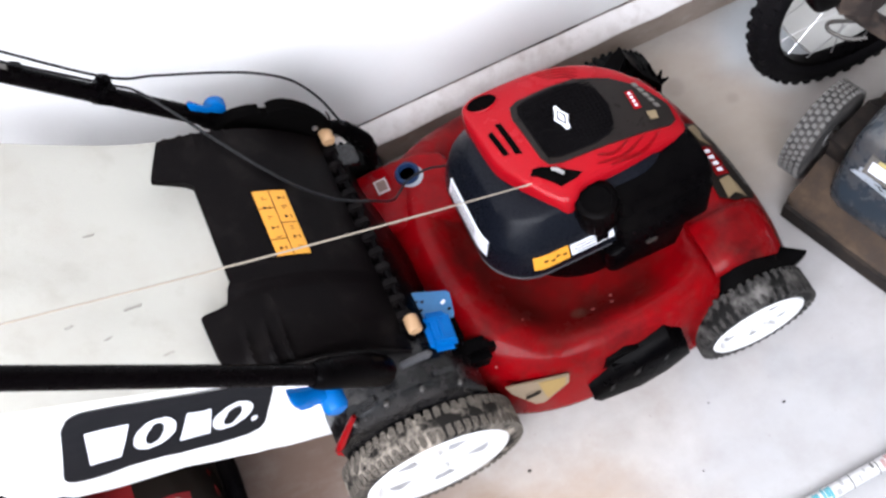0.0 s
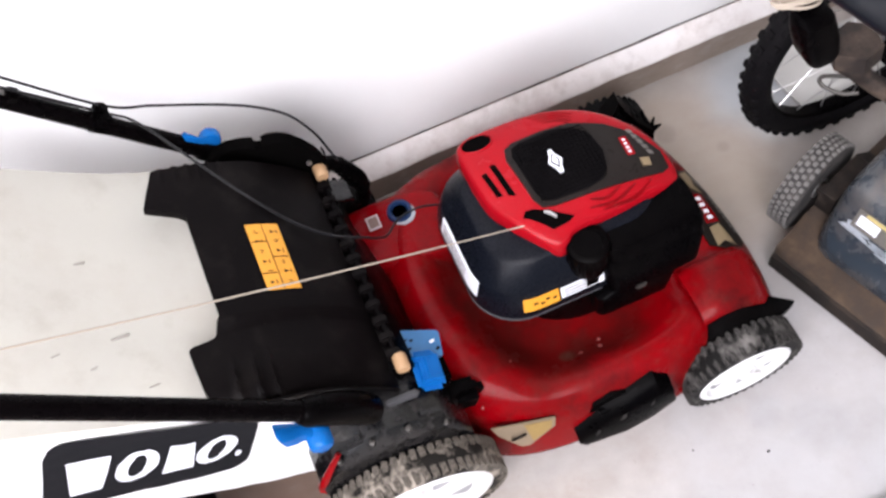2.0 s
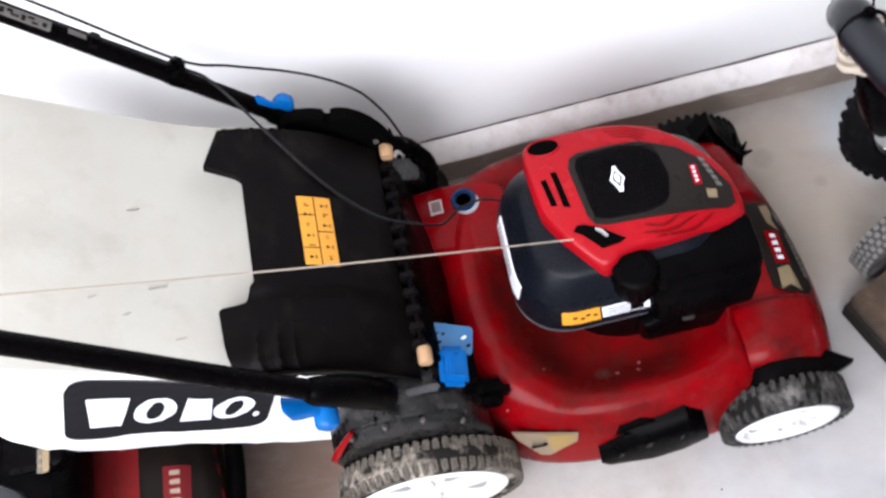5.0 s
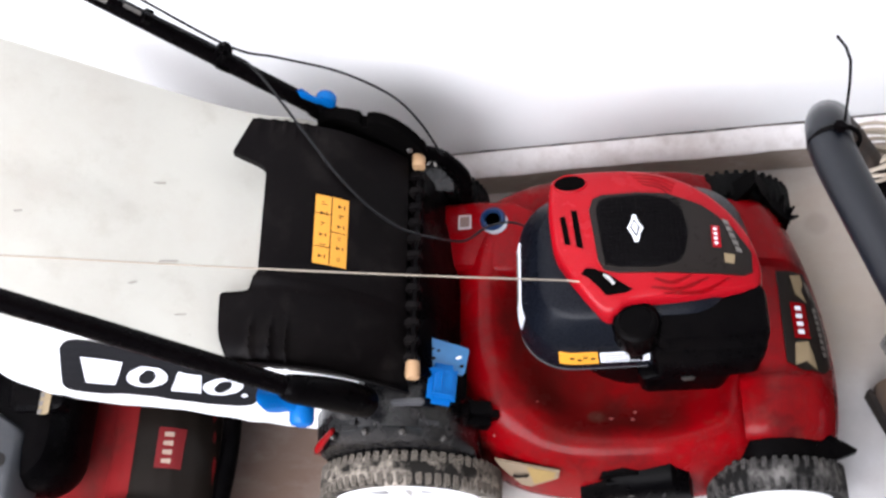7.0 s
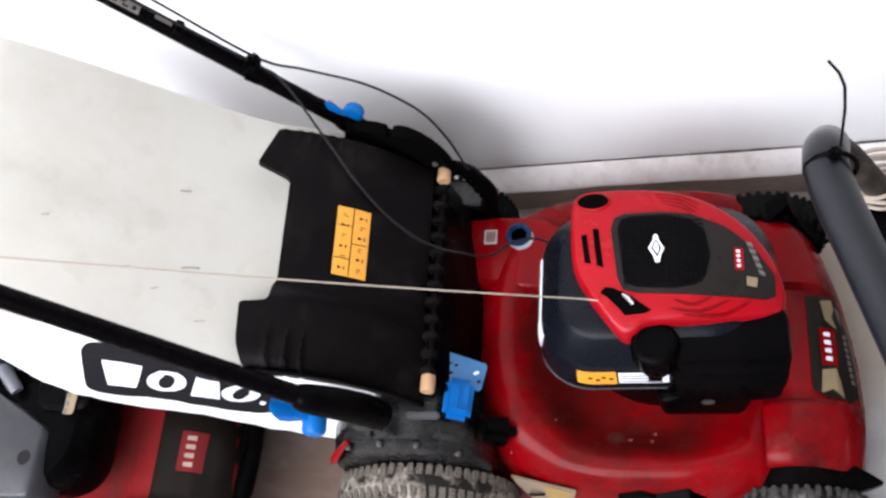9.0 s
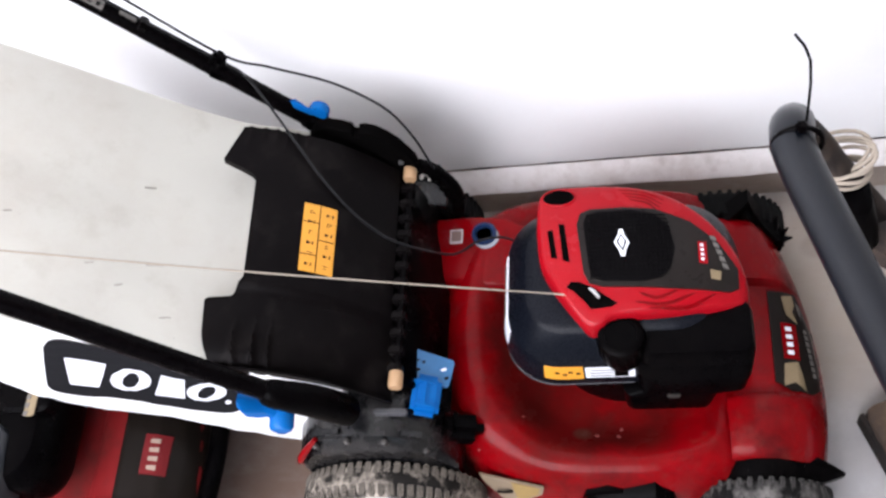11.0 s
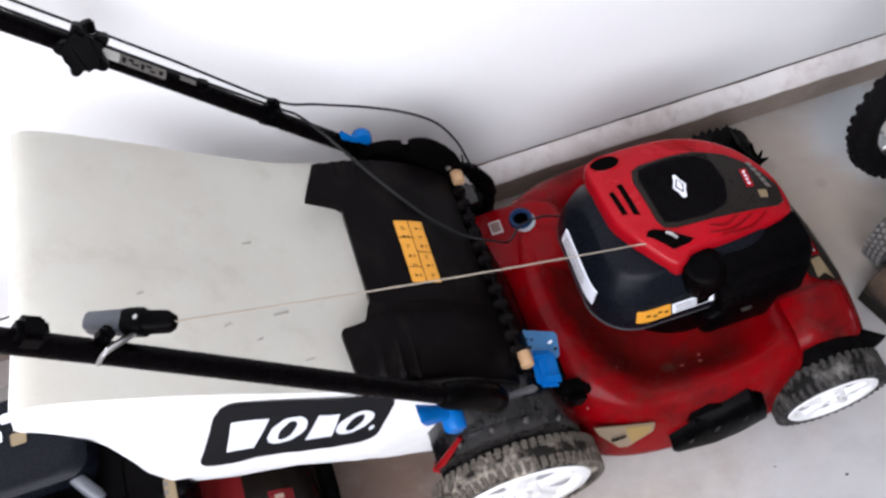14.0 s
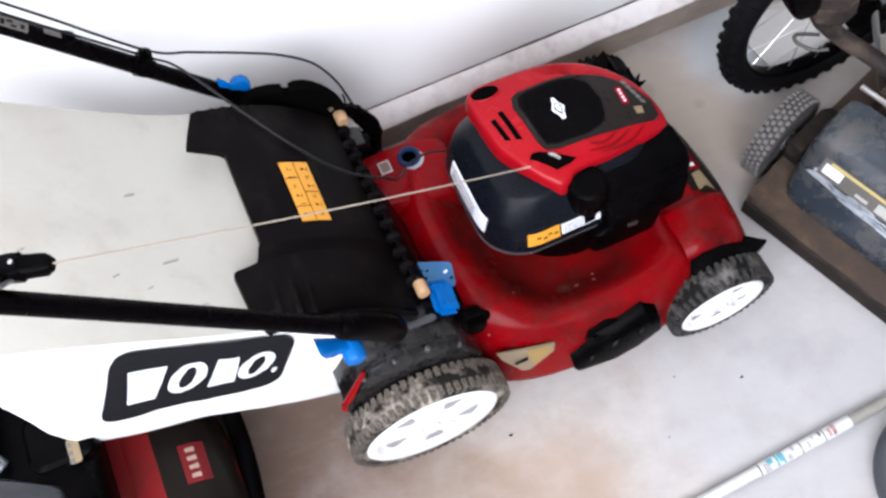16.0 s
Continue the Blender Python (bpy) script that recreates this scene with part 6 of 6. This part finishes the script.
box(bm, (0.507, -0.226, 0.943), (0.009, 0.009, 0.007), 0.002)
part("wire_tie", bm, M_TUBE, handle3)
for k in range(7):
    bm = B()
    c = Vector((0.559, -0.159, 0.8)) + Vector((0.0006, -0.0018, -0.003)) * k
    pts = [c + Vector((0.026 * math.cos(t) + 0.003 * math.sin(2 * t + k), 0.017 * math.sin(t) + 0.002 * math.cos(t + 2 * k), 0.008 * math.sin(t + 0.7 * k) + 0.003 * math.cos(t))) for t in (2 * math.pi * j / 24 for j in range(25))]
    sweep(bm, pts, 0.0019, 8, False)
    part("cord_loop", bm, M_ROPE, handle3, "coil of cream cord" if k == 0 else "")
bm = B()
loft(bm, [[(x + w * a, y + h * b, z) for a, b in rounded(2.0, 2.0, 0.6, 4)] for x, y, z, w, h in ((0.566, -0.182, 0.775, 0.014, 0.016), (0.568, -0.185, 0.77, 0.019, 0.021), (0.573, -0.19, 0.745, 0.021, 0.023), (0.578, -0.194, 0.722, 0.02, 0.021), (0.582, -0.196, 0.708, 0.016, 0.016), (0.584, -0.196, 0.704, 0.008, 0.008))])
part("control_box", bm, M_BLACK, handle3, "small black control box on the handle")
# bent dusty bracket between the bar and its leg
bm = B()
rim = [(0.0, 0.012), (0.03, 0.02), (0.05, 0.005), (0.046, -0.022), (0.02, -0.03), (-0.004, -0.012)]
loft(bm, [[(0.598 + a + 0.18 * (0.7 - z), -0.2 + b, z) for a, b in rim] for z in (0.69, 0.694, 0.715, 0.719)])
part("bracket", bm, M_DUSTY_LEG, handle3, "dusty brown bracket at the handle")

# ---- small bicycle behind the old mower ----
WC, WR, WA = Vector((0.965, 0.07, 0.25)), 0.25, 0.0415
bike = thing("bicycle", (1.25, 0.08, 0.0), "small bicycle with knobby black tyres leaning near wall", "bicycle")
H1 = Vector((math.cos(WA), math.sin(WA), 0))


def bike_wheel(c):
    zc = Vector((-H1.y, H1.x, 0))
    m = Matrix.Translation(c) @ Matrix((H1, zc.cross(H1), zc)).transposed().to_4x4()
    ring = [(WR - 0.026 + 0.022 * math.cos(t), 0.024 * math.sin(t)) for t in (2 * math.pi * k / 12 for k in range(12))]
    bm = B()
    loops = [[m @ Vector((r * math.cos(a), r * math.sin(a), h)) for r, h in ring] for a in (2 * math.pi * k / 56 for k in range(56))]
    loops.append(loops[0])
    loft(bm, loops, cap=False)
    w = part("wheel", bm, M_RUBBER2, bike, "knobby black bicycle wheel")
    for k in range(48):
        for row in (-1, 0, 1):
            a = 2 * math.pi * (k + 0.5 * (row == 0)) / 48
            lump = new("tread_lug", CUBE)
            lump.parent = w
            lump.matrix_basis = Matrix.Translation(-Vector(BASE["bicycle"])) @ m @ Matrix.Rotation(a, 4, "Z") @ Matrix.Translation((WR - 0.006 - 0.007 * abs(row), 0, row * 0.016)) @ Matrix.Diagonal((0.011, 0.014, 0.012, 1))
            lump.material_slots[0].link = "OBJECT"
            lump.material_slots[0].material = M_RUBBER2
    part("rim", lathe(B(), [(WR - 0.05, -0.01), (WR - 0.044, -0.013), (WR - 0.044, 0.013), (WR - 0.05, 0.01), (WR - 0.052, 0.0), (WR - 0.05, -0.01)], m, 48, False), M_BLACK, w)
    part("hub", lathe(B(), [(0.006, -0.05), (0.02, -0.03), (0.014, -0.01), (0.014, 0.01), (0.02, 0.03), (0.006, 0.05)], m, 20), M_METAL, w)
    for k in range(20):
        a = 2 * math.pi * k / 20
        bm = B()
        sweep(bm, [m @ Vector((0.016 * math.cos(a + 0.5 * (-1) ** k), 0.016 * math.sin(a + 0.5 * (-1) ** k), 0.028 * (-1) ** k)), m @ Vector(((WR - 0.05) * math.cos(a), (WR - 0.05) * math.sin(a), 0))], 0.0011, 5)
        part("spoke", bm, M_METAL, w)
    return w


M_RUBBER2 = material("bike_tyre_rubber", (0.004, 0.0035, 0.0042), 0.7, spec=0.08, grain=120, vary=0.3, bump=0.2)
bike_wheel(WC)
bike_wheel(WC + H1 * 0.8)
M_FRAME = material("grey_bike_paint", (0.09, 0.09, 0.1), 0.4, grain=80, vary=0.25, bump=0.05, dirt=(0.2, 0.16, 0.13), dirt_amount=0.5)


def bar_part(name, pts, r, mat, parent, label=""):
    return part(name, sweep(B(), [WC + H1 * a + Vector((-H1.y, H1.x, 0)) * b + Vector((0, 0, c)) for a, b, c in pts], r, 12), mat, parent, label)


for b in (-0.055, 0.055):
    bar_part("chain_stay", [(0, b, 0), (0.3, b * 0.6, 0.02)], 0.009, M_FRAME, bike)
    bar_part("seat_stay", [(0, b, 0), (0.16, b * 0.5, 0.33)], 0.008, M_FRAME, bike)
    bar_part("fork_leg", [(0.8, b, 0), (0.72, b, 0.3)], 0.011, M_FRAME, bike)
bar_part("seat_tube", [(0.3, 0, 0.02), (0.13, 0, 0.42)], 0.015, M_FRAME, bike)
bar_part("down_tube", [(0.3, 0, 0.02), (0.68, 0, 0.38)], 0.018, M_FRAME, bike)
bar_part("top_tube", [(0.16, 0, 0.35), (0.67, 0, 0.43)], 0.014, M_FRAME, bike)
bar_part("head_tube", [(0.7, 0, 0.34), (0.66, 0, 0.48)], 0.019, M_FRAME, bike)
bar_part("handlebar", [(0.64, -0.26, 0.56), (0.65, -0.1, 0.54), (0.65, 0.1, 0.54), (0.64, 0.16, 0.56)], 0.011, M_TUBE, bike)
bm = B()
loft(bm, [[WC + H1 * (0.1 + a) + Vector((0, y, 0.43 + z)) for y, z in ((-w, 0), (-w * 0.8, 0.03), (w * 0.8, 0.03), (w, 0))] for a, w in ((-0.1, 0.06), (-0.05, 0.075), (0.03, 0.035), (0.13, 0.018))])
part("saddle", bm, M_BLACK, bike)
cr = Matrix.Translation(WC + H1 * 0.3 + Vector((0, -0.05, 0.02))) @ Matrix.Rotation(radians(90), 4, "X")
gear = [((0.07 + 0.004 * (k % 2)) * math.cos(2 * math.pi * k / 64), (0.07 + 0.004 * (k % 2)) * math.sin(2 * math.pi * k / 64)) for k in range(64)]
part("chainring", slab(B(), gear, cr, 0.005), M_BLACK, bike)
cr2 = Matrix.Translation(WC + Vector((0, -0.045, 0))) @ Matrix.Rotation(radians(90), 4, "X")
part("sprocket", slab(B(), [(x * 0.45, y * 0.45) for x, y in gear], cr2, 0.02), M_BLACK, bike)
bar_part("chain", [(0, -0.05, 0.034), (0.3, -0.054, 0.09)], 0.005, M_BLACK, bike)
bar_part("chain", [(0, -0.05, -0.034), (0.3, -0.054, -0.05)], 0.005, M_BLACK, bike)
bar_part("crank", [(0.3, -0.06, 0.02), (0.36, -0.065, -0.1)], 0.009, M_METAL, bike)
bar_part("pedal", [(0.36, -0.065, -0.1), (0.36, -0.15, -0.1)], 0.016, M_BLACK, bike)
bar_part("kickstand", [(0.02, -0.06, 0.0), (0.06, -0.16, -0.245)], 0.006, M_METAL, bike)

# milky plastic sheet on the floor behind the bicycle wheel
bm = B()
grid = []
for i in range(19):
    row = []
    for j in range(13):
        x, y = 0.9 + 0.62 * i / 18, 0.075 + 0.165 * j / 12
        z = 0.008 + 0.012 * abs(noise.noise((x * 9, y * 9, 2))) + 0.02 * max(0, noise.noise((x * 4, y * 5, 7)))
        row.append(bm.verts.new((x + 0.02 * noise.noise((y * 8, 1, 0)), y, z)))
    grid.append(row)
for i in range(18):
    for j in range(12):
        bm.faces.new((grid[i][j], grid[i + 1][j], grid[i + 1][j + 1], grid[i][j + 1]))
ret = bmesh.ops.extrude_face_region(bm, geom=bm.faces[:])
bmesh.ops.translate(bm, verts=[v for v in ret["geom"] if isinstance(v, bmesh.types.BMVert)], vec=(0, 0, -0.007))
solid("plastic_sheet", bm, M_CLEAR, "crumpled milky plastic sheet on the concrete floor", "plastic sheet", sharp=70)

# ---- pole and tyre on the floor ----
pole = thing("pole", (0.5, -0.565, 0.0), "white painted pole with printed sleeve lying on floor", "pole")
PA, PB = Vector((0.459, -0.572, 0.0125)), Vector((0.639, -0.563, 0.0125))
pd = (PB - PA).normalized()
part("shaft", sweep(B(), [PA - pd * 0.62, PA + pd * 0.01], 0.0098, 14), material("pole_white", (0.55, 0.56, 0.55), 0.45, grain=40, vary=0.1), pole, "white pole shaft")
part("shaft", sweep(B(), [PB - pd * 0.01, PB + pd * 0.5], 0.0103, 14), material("pole_grey", (0.27, 0.26, 0.235), 0.45, grain=40, vary=0.2), pole, "grey pole end")
sleeve = part("printed_sleeve", sweep(B(), [PA, PB], 0.011, 16), material("sleeve_white", (0.6, 0.6, 0.6), 0.4, grain=60, vary=0.08), pole, "white printed sleeve with small coloured marks")
M_TEAL = material("teal_print", (0.1, 0.36, 0.43), 0.45, grain=400, vary=0.4, bump=0)
M_ROSE = material("rose_print", (0.45, 0.27, 0.27), 0.45, grain=400, vary=0.4, bump=0)
M_FAINT = material("faint_grey_print", (0.38, 0.38, 0.39), 0.5, grain=400, vary=0.4, bump=0)
M_SEAM = material("dark_seam_print", (0.08, 0.075, 0.07), 0.5, bump=0)
# each mark: place along the sleeve, length, turn about the pole, half width of its arc, material
for t, l, turn, arc, mat in ((0.005, 0.0025, 90, 170, M_SEAM), (0.05, 0.012, 70, 40, M_FAINT), (0.1, 0.01, 110, 26, M_TEAL), (0.185, 0.004, 90, 62, M_TEAL), (0.215, 0.006, 100, 40, M_TEAL), (0.25, 0.004, 90, 60, M_TEAL),
                             (0.3, 0.008, 60, 24, M_FAINT), (0.36, 0.005, 120, 30, M_FAINT), (0.45, 0.002, 90, 170, M_SEAM), (0.52, 0.004, 75, 26, M_FAINT), (0.58, 0.003, 115, 18, M_FAINT), (0.655, 0.004, 120, 26, M_SEAM), (0.7, 0.002, 90, 170, M_SEAM), (0.745, 0.006, 85, 36, M_ROSE), (0.79, 0.008, 100, 48, M_ROSE), (0.8, 0.003, 60, 20, M_SEAM)):
    c = PA.lerp(PB, t)
    side = Vector((0, 0, 1)).cross(pd)
    bm = B()
    arcs = []
    for k in range(13):
        w = math.radians(turn - arc + 2 * arc * k / 12)
        n = side * -math.cos(w) + Vector((0, 0, 1)) * math.sin(w)
        arcs.append([c + n * 0.0109, c + pd * l + n * 0.0109, c + pd * l + n * 0.01125, c + n * 0.01125])
    part("print_mark", loft(bm, arcs), mat, sleeve)
tyre = B()
TC = Vector((0.735, -0.715, 0.0))
ring = [(0.105 + 0.026 * math.cos(t), 0.03 + 0.028 * math.sin(t)) for t in (2 * math.pi * k / 14 for k in range(14))]
loops = [[TC + Vector((r * math.cos(a), r * math.sin(a), h)) for r, h in ring] for a in (2 * math.pi * k / 48 for k in range(48))]
loops.append(loops[0])
loft(tyre, loops, cap=False)
solid("small_tyre", tyre, material("slate_rubber", (0.04, 0.045, 0.055), 0.6, grain=80, vary=0.25), "small slate-grey rubber tyre lying on the floor", "tyre")

# grit and dead leaf crumbs on the floor
random.seed(21)
for x, y, r in ((0.524, -0.419, 0.0026), (0.119, -0.345, 0.003), (0.834, 0.085, 0.004), (0.36, -0.46, 0.0014), (0.42, -0.37, 0.0014), (0.75, -0.2, 0.0016)):
    bm = B()
    bmesh.ops.create_icosphere(bm, subdivisions=1, radius=r, matrix=Matrix.Translation((x, y, r * 0.35)) @ Matrix.Diagonal((1.3, 0.9, 0.45, 1)))
    for v in bm.verts:
        v.co += Vector((random.uniform(-1, 1), random.uniform(-1, 1), random.uniform(0, 0.5))) * r * 0.2
    solid("pebble", bm, M_INK, "small dark crumb of grit on the concrete floor", "pebble", "floor grit")
